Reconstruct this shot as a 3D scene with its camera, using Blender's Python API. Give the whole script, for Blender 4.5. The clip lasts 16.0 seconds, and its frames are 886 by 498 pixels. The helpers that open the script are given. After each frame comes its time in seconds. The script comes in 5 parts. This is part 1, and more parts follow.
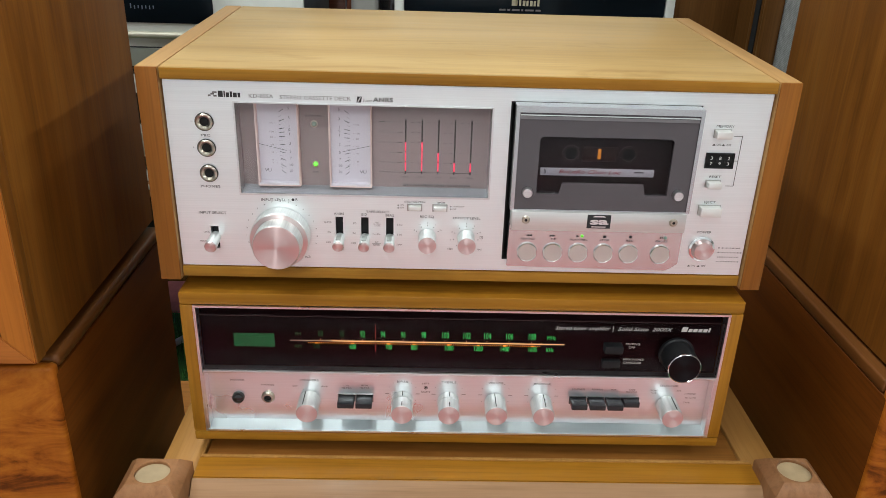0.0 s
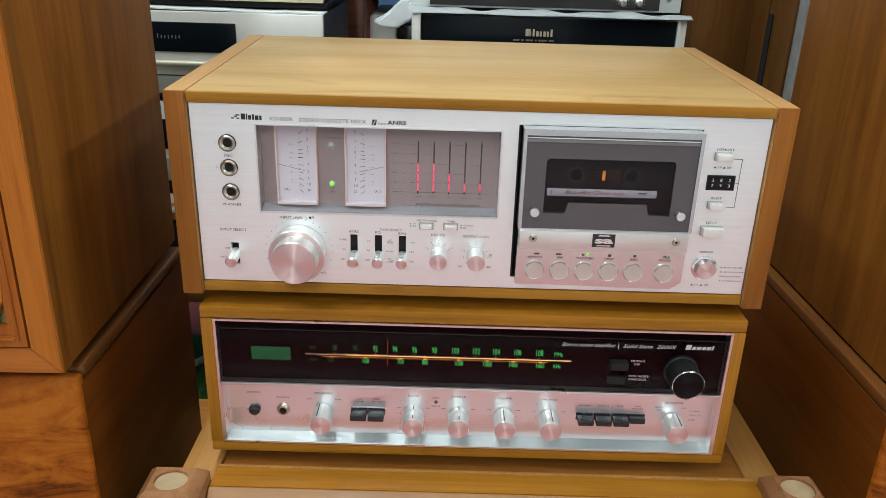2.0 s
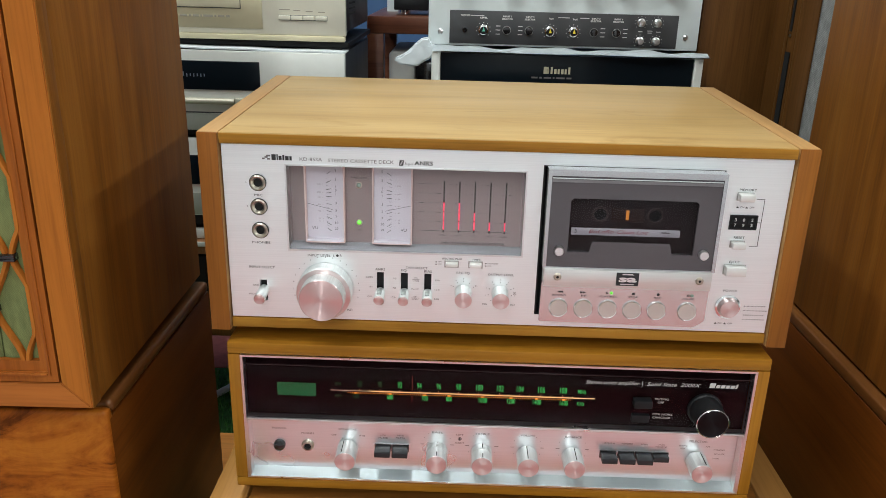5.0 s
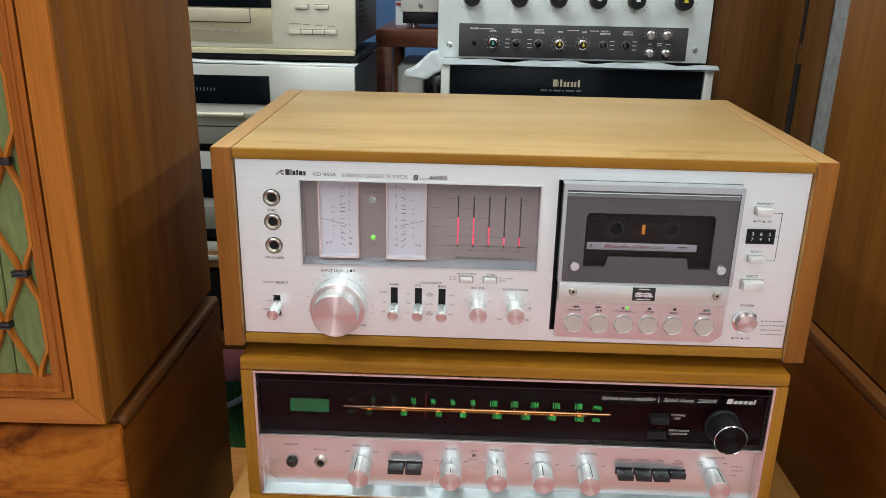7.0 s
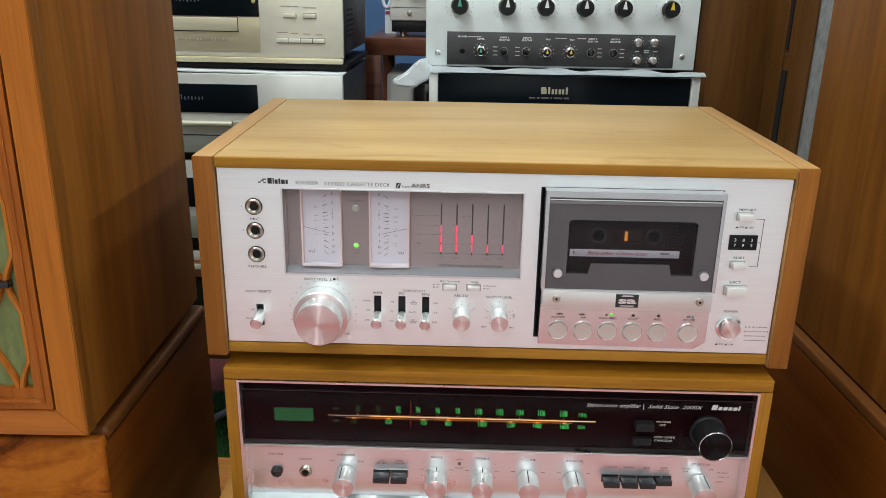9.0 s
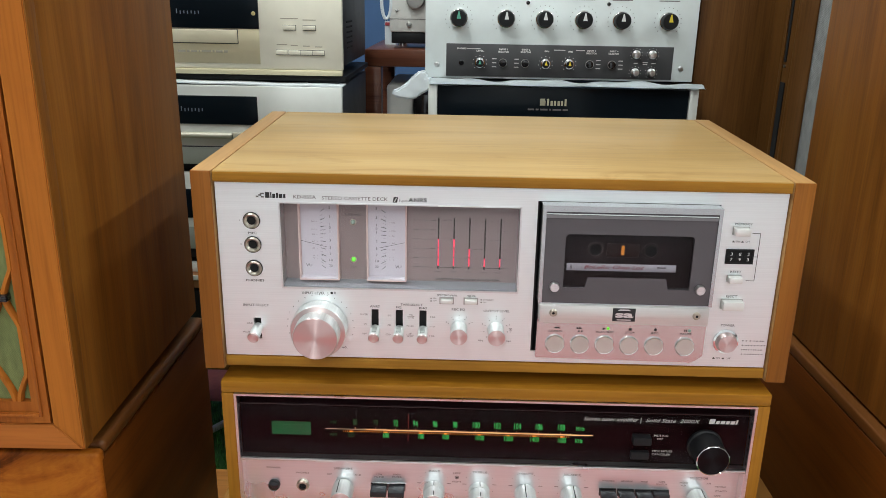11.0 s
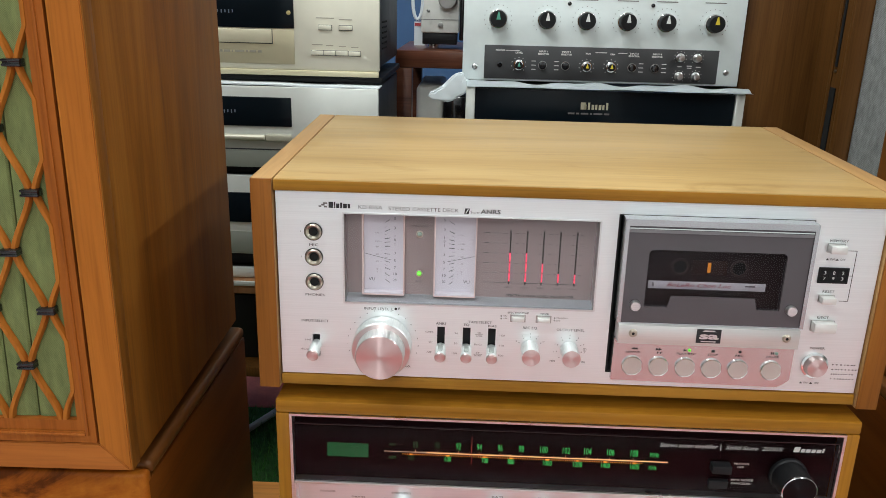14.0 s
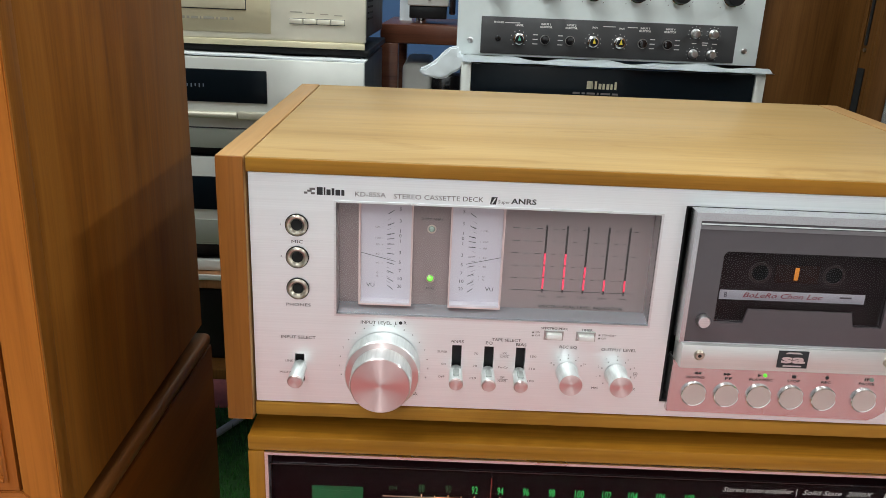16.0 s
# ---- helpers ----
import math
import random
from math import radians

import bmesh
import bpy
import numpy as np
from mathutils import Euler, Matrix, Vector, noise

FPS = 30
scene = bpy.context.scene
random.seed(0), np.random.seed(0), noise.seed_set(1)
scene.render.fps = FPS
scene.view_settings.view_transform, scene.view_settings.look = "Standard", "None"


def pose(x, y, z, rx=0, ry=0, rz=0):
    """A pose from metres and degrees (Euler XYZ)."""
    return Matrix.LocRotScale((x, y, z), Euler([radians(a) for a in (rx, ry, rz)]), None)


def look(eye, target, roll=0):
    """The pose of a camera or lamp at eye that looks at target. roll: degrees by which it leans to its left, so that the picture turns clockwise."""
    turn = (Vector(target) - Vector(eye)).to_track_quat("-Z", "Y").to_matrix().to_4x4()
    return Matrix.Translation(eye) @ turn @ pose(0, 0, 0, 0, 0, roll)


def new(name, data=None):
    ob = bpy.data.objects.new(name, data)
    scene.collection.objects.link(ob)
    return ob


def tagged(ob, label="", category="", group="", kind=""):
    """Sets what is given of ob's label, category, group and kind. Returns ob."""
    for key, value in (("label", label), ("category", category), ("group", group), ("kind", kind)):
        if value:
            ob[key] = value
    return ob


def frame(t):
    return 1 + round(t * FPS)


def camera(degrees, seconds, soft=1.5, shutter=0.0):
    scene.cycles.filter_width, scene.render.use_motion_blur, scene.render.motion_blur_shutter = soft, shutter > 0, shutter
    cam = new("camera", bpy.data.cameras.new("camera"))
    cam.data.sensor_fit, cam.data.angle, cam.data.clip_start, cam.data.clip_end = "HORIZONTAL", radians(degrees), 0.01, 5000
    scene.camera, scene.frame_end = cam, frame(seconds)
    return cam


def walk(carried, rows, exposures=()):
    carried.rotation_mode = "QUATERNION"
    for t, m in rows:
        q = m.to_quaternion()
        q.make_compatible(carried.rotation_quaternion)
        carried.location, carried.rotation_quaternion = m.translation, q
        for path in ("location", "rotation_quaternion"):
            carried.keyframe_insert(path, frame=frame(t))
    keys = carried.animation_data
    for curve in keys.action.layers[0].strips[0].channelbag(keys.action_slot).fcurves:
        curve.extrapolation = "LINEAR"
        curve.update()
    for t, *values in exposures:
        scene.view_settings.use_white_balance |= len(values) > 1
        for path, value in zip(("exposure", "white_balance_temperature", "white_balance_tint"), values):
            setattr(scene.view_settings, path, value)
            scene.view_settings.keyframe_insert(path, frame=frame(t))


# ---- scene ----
cam = camera(59.0, 16.0, soft=0.6)
PATH = [
    (0, (-0.033, -0.571, 0.974), (0.018, 1.254, 0.157), 1.8),
    (0.5, (-0.037, -0.576, 0.972), (-0.001, 1.259, 0.176), 1.8),
    (1, (-0.038, -0.58, 0.972), (-0.016, 1.262, 0.193), 1.8),
    (1.5, (-0.034, -0.59, 0.973), (-0.019, 1.259, 0.211), 1.8),
    (2, (-0.028, -0.597, 0.975), (-0.022, 1.258, 0.225), 1.7),
    (2.5, (-0.029, -0.6, 0.977), (-0.03, 1.26, 0.24), 1.6),
    (3, (-0.033, -0.6, 0.976), (-0.041, 1.264, 0.251), 1.5),
    (3.5, (-0.036, -0.604, 0.979), (-0.051, 1.265, 0.266), 1.5),
    (4, (-0.036, -0.606, 0.981), (-0.056, 1.267, 0.281), 1.5),
    (6.5, (-0.044, -0.599, 0.984), (-0.088, 1.291, 0.333), 1.3),
    (7, (-0.045, -0.599, 0.984), (-0.091, 1.293, 0.336), 1.2),
    (7.5, (-0.043, -0.599, 0.984), (-0.087, 1.295, 0.342), 1.2),
    (8, (-0.039, -0.599, 0.985), (-0.08, 1.296, 0.347), 1.1),
    (8.5, (-0.037, -0.599, 0.985), (-0.073, 1.298, 0.351), 1.1),
    (9, (-0.036, -0.598, 0.984), (-0.068, 1.3, 0.355), 1.0),
    (11.5, (-0.033, -0.598, 0.989), (-0.069, 1.308, 0.385), 1.0),
    (12, (-0.041, -0.597, 0.987), (-0.082, 1.309, 0.385), 1.1),
    (12.5, (-0.048, -0.592, 0.986), (-0.095, 1.314, 0.384), 1.2),
    (13, (-0.058, -0.58, 0.987), (-0.111, 1.327, 0.385), 1.3),
    (13.5, (-0.068, -0.571, 0.986), (-0.125, 1.335, 0.384), 1.4),
    (14, (-0.083, -0.561, 0.986), (-0.138, 1.344, 0.38), 1.4),
    (14.5, (-0.104, -0.512, 0.974), (-0.15, 1.392, 0.363), 1.5),
    (15, (-0.119, -0.446, 0.952), (-0.144, 1.455, 0.332), 1.8),
    (15.5, (-0.12, -0.427, 0.949), (-0.125, 1.472, 0.321), 2.1),
    (16, (-0.113, -0.441, 0.954), (-0.102, 1.456, 0.32), 2.4),
]
walk(cam, [(t, look(eye, target, roll)) for t, eye, target, roll in PATH], exposures=[(0.0, 0.06), (16.0, 0.06)])

# ---- light ----
world = bpy.data.worlds.new("world")
scene.world = world
world.use_nodes = True
world.node_tree.nodes["Background"].inputs[0].default_value = (0.9, 0.95, 1.0, 1)
world.node_tree.nodes["Background"].inputs[1].default_value = 0.12


def area_lamp(x, y, z, sx, sy, watts, colour):
    data = bpy.data.lights.new("tube_light", "AREA")
    data.shape, data.size, data.size_y, data.energy, data.color = "RECTANGLE", sx, sy, watts, colour
    ob = new("tube_light", data)
    ob.location = (x, y, z)
    return ob


LAMPS = [(-1.15, -0.7, 17), (2.6, -0.6, 42), (-0.32, -0.82, 10), (-0.34, -2.72, 31), (1.6, -2.72, 14), (-0.5, 0.55, 22), (1.5, 0.9, 10)]
for lx, ly, lw in LAMPS:
    area_lamp(lx, ly, 2.66, 0.14, 1.3, lw, (0.93, 1.0, 1.0))


# ---- materials ----
def mat(name, colour, rough=0.5, metal=0.0, emit=None, power=0.0, coat=0.0):
    m = bpy.data.materials.new(name)
    m.use_nodes = True
    b = m.node_tree.nodes["Principled BSDF"]
    b.inputs["Base Color"].default_value = (*colour, 1)
    b.inputs["Roughness"].default_value = rough
    b.inputs["Metallic"].default_value = metal
    b.inputs["Coat Weight"].default_value = coat
    if emit:
        b.inputs["Emission Color"].default_value = (*emit, 1)
        b.inputs["Emission Strength"].default_value = power
    return m


def bsdf(m):
    return m.node_tree.nodes["Principled BSDF"]


def coords(m, scale, kind="Object"):
    n, l = m.node_tree.nodes, m.node_tree.links
    tc, mp = n.new("ShaderNodeTexCoord"), n.new("ShaderNodeMapping")
    mp.inputs["Scale"].default_value = scale
    l.new(tc.outputs[kind], mp.inputs["Vector"])
    return mp.outputs["Vector"]


def noise_tex(m, vec, scale, detail=4.0, rough=0.6, distort=0.0):
    t = m.node_tree.nodes.new("ShaderNodeTexNoise")
    t.inputs["Scale"].default_value, t.inputs["Detail"].default_value = scale, detail
    t.inputs["Roughness"].default_value, t.inputs["Distortion"].default_value = rough, distort
    m.node_tree.links.new(vec, t.inputs["Vector"])
    return t.outputs["Fac"]


def ramp(m, fac, stops):
    r = m.node_tree.nodes.new("ShaderNodeValToRGB")
    while len(r.color_ramp.elements) < len(stops):
        r.color_ramp.elements.new(0.5)
    for e, (p, c) in zip(r.color_ramp.elements, stops):
        e.position, e.color = p, (*c, 1)
    m.node_tree.links.new(fac, r.inputs["Fac"])
    return r.outputs["Color"]


def mix(m, a, b, fac, mode="MIX"):
    x = m.node_tree.nodes.new("ShaderNodeMix")
    x.data_type, x.blend_type = "RGBA", mode
    for sock, v in ((x.inputs[6], a), (x.inputs[7], b), (x.inputs[0], fac)):
        if isinstance(v, (int, float)):
            sock.default_value = v
        elif isinstance(v, tuple):
            sock.default_value = (*v, 1)
        else:
            m.node_tree.links.new(v, sock)
    return x.outputs[2]


def bump(m, fac, strength, dist=0.001):
    b = m.node_tree.nodes.new("ShaderNodeBump")
    b.inputs["Strength"].default_value, b.inputs["Distance"].default_value = strength, dist
    m.node_tree.links.new(fac, b.inputs["Height"])
    m.node_tree.links.new(b.outputs["Normal"], bsdf(m).inputs["Normal"])


def map_range(m, fac, lo, hi):
    r = m.node_tree.nodes.new("ShaderNodeMapRange")
    r.inputs["To Min"].default_value, r.inputs["To Max"].default_value = lo, hi
    m.node_tree.links.new(fac, r.inputs["Value"])
    return r.outputs["Result"]


def wood(name, dark, mid, light, along="X", rough=0.42, grain=1.0, coat=0.0, wave=1.0):
    """Veneer with grain along one axis: broad figure, fine pores and small colour drift."""
    m = mat(name, mid, rough, coat=coat * 0.5)
    bsdf(m).inputs["Specular IOR Level"].default_value = 0.17
    m.node_tree.nodes["Principled BSDF"].inputs["Coat Roughness"].default_value = 0.12
    stretch = {"X": (1, 12, 12), "Y": (12, 1, 12), "Z": (12, 12, 1)}[along]
    fine = {"X": (6, 260, 260), "Y": (260, 6, 260), "Z": (260, 260, 6)}[along]
    v1, v2 = coords(m, stretch), coords(m, fine)
    figure = noise_tex(m, v1, 2.2 * wave, 6, 0.62, 0.6)
    pores = noise_tex(m, v2, 1.4, 3, 0.6)
    drift = noise_tex(m, coords(m, (1, 1, 1)), 3.5, 2, 0.5)
    c = ramp(m, figure, [(0.34, dark), (0.5, mid), (0.66, light)])
    c = mix(m, c, ramp(m, pores, [(0.3, tuple(v * 0.55 for v in dark)), (0.55, mid)]), min(0.6, 0.34 * grain))
    c = mix(m, c, ramp(m, drift, [(0.35, (0.8, 0.8, 0.8)), (0.65, (1.08, 1.06, 1.03))]), 0.6, "MULTIPLY")
    m.node_tree.links.new(c, bsdf(m).inputs["Base Color"])
    m.node_tree.links.new(map_range(m, pores, rough - 0.06, rough + 0.1), bsdf(m).inputs["Roughness"])
    bump(m, pores, 0.12 * grain, 0.0006)
    return m


def burl(name, dark, mid, light, rough=0.35):
    m = mat(name, mid, rough)
    bsdf(m).inputs["Specular IOR Level"].default_value = 0.12
    v = coords(m, (1, 1, 2.2))
    f = noise_tex(m, v, 7, 9, 0.65, 2.6)
    p = noise_tex(m, coords(m, (150, 150, 40)), 1.0, 3)
    c = ramp(m, f, [(0.36, dark), (0.47, mid), (0.60, light), (0.72, mid)])
    c = mix(m, c, ramp(m, p, [(0.3, dark), (0.6, mid)]), 0.15)
    m.node_tree.links.new(c, bsdf(m).inputs["Base Color"])
    bump(m, p, 0.05, 0.0005)
    return m


def brushed(name, colour, rough=0.3, along=(3, 1600, 1600), streak=0.1, metal=1.0, aniso=0.0):
    """Metal with fine scratches along one axis and faint smudges."""
    m = mat(name, colour, rough, metal)
    s = noise_tex(m, coords(m, along), 1.0, 4, 0.7)
    smudge = noise_tex(m, coords(m, (1, 1, 1)), 14, 3, 0.6)
    m.node_tree.links.new(map_range(m, smudge, rough - 0.04, rough + 0.1), bsdf(m).inputs["Roughness"])
    c = ramp(m, s, [(0.3, tuple(v * (1 - streak) for v in colour)), (0.7, tuple(min(1, v * (1 + streak * 0.5)) for v in colour))])
    m.node_tree.links.new(c, bsdf(m).inputs["Base Color"])
    bump(m, s, 0.05, 0.0002)
    return m


def turned(name, colour, rough=0.28):
    """Spun metal: the highlight fans out from the axis (local y)."""
    m = mat(name, colour, rough, 1.0)
    t = m.node_tree.nodes.new("ShaderNodeTangent")
    t.direction_type, t.axis = "RADIAL", "Y"
    m.node_tree.links.new(t.outputs["Tangent"], bsdf(m).inputs["Tangent"])
    bsdf(m).inputs["Anisotropic Rotation"].default_value = 0.25
    bsdf(m).inputs["Anisotropic"].default_value = 0.95
    return m


def mottled(name, colour, rough=0.5, metal=0.0, amount=0.12, scale=30, bumpy=0.05):
    m = mat(name, colour, rough, metal)
    a = noise_tex(m, coords(m, (1, 1, 1)), scale, 5)
    b = noise_tex(m, coords(m, (1, 1, 1)), scale * 14, 3)
    c = ramp(m, a, [(0.3, tuple(v * (1 - amount) for v in colour)), (0.7, tuple(min(1, v * (1 + amount)) for v in colour))])
    m.node_tree.links.new(c, bsdf(m).inputs["Base Color"])
    m.node_tree.links.new(map_range(m, a, max(0.02, rough - 0.08), rough + 0.08), bsdf(m).inputs["Roughness"])
    bump(m, b, bumpy, 0.0005)
    return m


def weave(name, a, b, scale):
    m = mat(name, a, 0.9)
    w = m.node_tree.nodes.new("ShaderNodeTexChecker")
    w.inputs["Scale"].default_value = scale
    w.inputs["Color1"].default_value, w.inputs["Color2"].default_value = (*a, 1), (*b, 1)
    m.node_tree.links.new(coords(m, (1, 1, 1)), w.inputs["Vector"])
    n = noise_tex(m, coords(m, (1, 1, 0.3)), 180, 4)
    c = mix(m, w.outputs["Color"], ramp(m, n, [(0.3, (0.5, 0.5, 0.5)), (0.7, (1.2, 1.2, 1.2))]), 0.6, "MULTIPLY")
    m.node_tree.links.new(c, bsdf(m).inputs["Base Color"])
    bump(m, n, 0.5, 0.001)
    return m


def glass(name, tint, rough=0.02, weight=1.0):
    m = mat(name, tint, rough)
    bsdf(m).inputs["Transmission Weight"].default_value = weight
    bsdf(m).inputs["IOR"].default_value = 1.45
    return m


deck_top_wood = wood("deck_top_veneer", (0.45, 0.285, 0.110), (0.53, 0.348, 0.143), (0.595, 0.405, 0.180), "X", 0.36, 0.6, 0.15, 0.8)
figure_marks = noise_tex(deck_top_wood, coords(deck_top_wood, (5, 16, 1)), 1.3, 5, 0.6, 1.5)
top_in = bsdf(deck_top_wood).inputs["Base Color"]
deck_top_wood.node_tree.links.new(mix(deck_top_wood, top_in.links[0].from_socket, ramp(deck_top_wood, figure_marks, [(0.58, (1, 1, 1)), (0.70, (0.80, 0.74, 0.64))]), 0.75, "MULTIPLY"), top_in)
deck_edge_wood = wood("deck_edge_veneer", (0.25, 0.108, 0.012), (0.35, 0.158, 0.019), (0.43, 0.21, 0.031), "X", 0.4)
# one side veneer in two colours: top sheen painted pale, front shade painted dark
deck_side_sheen_wood = wood("deck_side_sheen_veneer", (0.40, 0.225, 0.085), (0.48, 0.275, 0.110), (0.54, 0.33, 0.145), "Y", 0.4, 0.7)
deck_end_shaded_wood = wood("deck_end_shaded_veneer", (0.20, 0.066, 0.010), (0.28, 0.098, 0.015), (0.35, 0.135, 0.024), "Z", 0.42)
receiver_wood = wood("receiver_veneer", (0.26, 0.104, 0.009), (0.35, 0.148, 0.013), (0.43, 0.198, 0.022), "X", 0.36, 1.0, 0.08)
receiver_side_wood = wood("receiver_side_veneer", (0.26, 0.104, 0.009), (0.35, 0.148, 0.013), (0.43, 0.198, 0.022), "Z", 0.38, 1.0, 0.2)
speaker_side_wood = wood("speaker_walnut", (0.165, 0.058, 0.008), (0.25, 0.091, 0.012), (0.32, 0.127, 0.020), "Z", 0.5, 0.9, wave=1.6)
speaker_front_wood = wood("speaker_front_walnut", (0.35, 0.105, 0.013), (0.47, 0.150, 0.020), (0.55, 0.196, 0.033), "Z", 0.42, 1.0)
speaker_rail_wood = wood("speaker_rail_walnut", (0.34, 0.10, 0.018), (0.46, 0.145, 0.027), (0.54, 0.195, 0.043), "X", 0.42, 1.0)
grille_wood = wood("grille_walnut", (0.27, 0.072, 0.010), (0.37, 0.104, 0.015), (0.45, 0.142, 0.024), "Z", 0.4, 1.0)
base_wood = wood("base_cabinet_wood", (0.088, 0.023, 0.0024), (0.130, 0.035, 0.0036), (0.170, 0.050, 0.006), "Y", 0.45, 1.0, 0.05)
base_top_wood = wood("base_top_wood", (0.09, 0.030, 0.007), (0.13, 0.046, 0.011), (0.17, 0.064, 0.017), "Y", 0.34, 0.8, 0.3)
base_burl = burl("base_burl", (0.08, 0.018, 0.002), (0.29, 0.075, 0.007), (0.43, 0.138, 0.014))
# the oak of the rail, paled by the reflected sheen on its bevel
table_bevel_sheen_wood = wood("table_bevel_sheen_oak", (0.28, 0.15, 0.07), (0.34, 0.19, 0.095), (0.39, 0.225, 0.12), "X", 0.42, 0.8, 0.2)
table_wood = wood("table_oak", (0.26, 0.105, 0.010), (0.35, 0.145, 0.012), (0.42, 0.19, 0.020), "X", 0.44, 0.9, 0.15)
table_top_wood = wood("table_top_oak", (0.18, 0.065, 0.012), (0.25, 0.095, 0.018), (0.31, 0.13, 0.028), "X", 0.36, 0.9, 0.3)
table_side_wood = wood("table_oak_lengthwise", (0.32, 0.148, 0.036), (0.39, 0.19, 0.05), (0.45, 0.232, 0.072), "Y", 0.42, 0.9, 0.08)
inlay_wood = mottled("inlay_wood", (0.38, 0.28, 0.16), 0.45, 0, 0.15, 60)
post_wood = wood("post_mahogany", (0.21, 0.093, 0.038), (0.28, 0.130, 0.056), (0.35, 0.172, 0.080), "Z", 0.42, 0.8, 0.3)
dark_panel_wood = wood("dark_panel_veneer", (0.085, 0.034, 0.008), (0.13, 0.054, 0.013), (0.18, 0.079, 0.021), "Z", 0.42, 1.2)
red_table_wood = wood("redwood", (0.085, 0.029, 0.016), (0.14, 0.049, 0.027), (0.19, 0.073, 0.041), "X", 0.28, 0.8, 0.4)
orange_wood = wood("orange_board", (0.45, 0.17, 0.04), (0.58, 0.24, 0.06), (0.66, 0.30, 0.09), "X", 0.4)
aluminium = brushed("brushed_aluminium", (0.905, 0.930, 0.935), 0.34, streak=0.06, metal=0.80)
bar_aluminium = brushed("bar_aluminium", (0.76, 0.74, 0.72), 0.36, streak=0.05, metal=0.8)
sill_aluminium = brushed("sill_aluminium", (0.66, 0.74, 0.76), 0.34, streak=0.04, metal=0.8)
receiver_aluminium = brushed("receiver_aluminium", (0.86, 0.88, 0.90), 0.26, streak=0.05, metal=0.9)
aluminium_fine = brushed("satin_aluminium", (0.80, 0.80, 0.80), 0.26)
silver_paint = mottled("silver_panel", (0.70, 0.715, 0.67), 0.4, 0.4, 0.03)
preamp_paint = mottled("preamplifier_panel", (0.79, 0.85, 0.84), 0.42, 0.15, 0.03)
champagne = mottled("champagne_panel", (0.78, 0.745, 0.62), 0.4, 0.3, 0.03)
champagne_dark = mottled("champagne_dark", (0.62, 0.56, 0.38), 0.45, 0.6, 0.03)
tray_paint = mottled("tray_champagne", (0.70, 0.64, 0.47), 0.4, 0.3, 0.03)
champagne_lip = mottled("champagne_lip", (0.68, 0.62, 0.42), 0.4, 0.3, 0.03)
handle_paint = mottled("handle_champagne", (0.52, 0.49, 0.39), 0.4, 0.4, 0.04)
spun = turned("spun_aluminium", (0.78, 0.64, 0.63), 0.32)
knob_side = brushed("knob_side", (0.86, 0.88, 0.87), 0.4, (900, 5, 900), 0.12, 0.82)
lever_grey = mottled("lever_flat_grey", (0.44, 0.47, 0.45), 0.45, 0.4, 0.03)
button_silver = mottled("button_silver", (0.80, 0.79, 0.76), 0.4, 0.45, 0.03)
chrome = mat("chrome", (0.82, 0.82, 0.82), 0.12, 1.0)
steel = mat("dull_steel", (0.45, 0.44, 0.42), 0.35, 1.0)
nickel = mat("nickel", (0.56, 0.51, 0.43), 0.28, 1.0)
black_plastic = mottled("black_plastic", (0.010, 0.010, 0.011), 0.45, 0, 0.2)
bsdf(black_plastic).inputs["Specular IOR Level"].default_value = 0.25
glass_black = mat("black_glass", (0.004, 0.007, 0.010), 0.16)
bsdf(glass_black).inputs["Specular IOR Level"].default_value = 0.14
key_black = mottled("key_black", (0.014, 0.015, 0.018), 0.32, 0, 0.15)
black_gloss = mat("black_gloss", (0.012, 0.011, 0.012), 0.12, coat=0.4)
black_hole = mat("dark_void", (0.004, 0.004, 0.004), 0.9)
grey_side = mottled("grey_case", (0.045, 0.047, 0.052), 0.45, 0.2)
ink = mat("black_ink", (0.02, 0.02, 0.022), 0.6)
grey_ink = mat("grey_ink", (0.16, 0.14, 0.14), 0.6)
white_ink = mat("white_ink", (0.75, 0.73, 0.70), 0.5)
red_ink = mat("red_ink", (0.42, 0.05, 0.06), 0.6)
cloth_white = mottled("white_foam_sheet", (0.66, 0.71, 0.73), 0.92, 0, 0.06, 20, 0.2)
green_cloth = weave("green_grille_cloth", (0.20, 0.235, 0.085), (0.15, 0.18, 0.06), 1500)
grey_cloth = weave("grey_grille_cloth", (0.34, 0.35, 0.34), (0.22, 0.225, 0.225), 760)
wall_paint = mottled("wall_paint", (0.17, 0.16, 0.145), 0.8, 0, 0.05, 4)
white_paint = mottled("white_wall_paint", (0.80, 0.81, 0.82), 0.8, 0, 0.04, 4)
blue_paint = mottled("blue_paint", (0.05, 0.12, 0.26), 0.6, 0, 0.1, 5)
ceiling_paint = mottled("ceiling_paint", (0.78, 0.78, 0.76), 0.85, 0, 0.04, 4)
turf_base = mottled("turf_backing", (0.03, 0.11, 0.02), 0.9, 0, 0.4, 60, 0.5)
turf_blade = mottled("turf_blade", (0.05, 0.21, 0.035), 0.6, 0, 0.4, 90)
tile_pale = mottled("pale_tile", (0.62, 0.62, 0.62), 0.35, 0, 0.08, 5)
red_carpet = mottled("red_carpet", (0.46, 0.14, 0.13), 0.95, 0, 0.15, 40, 0.6)


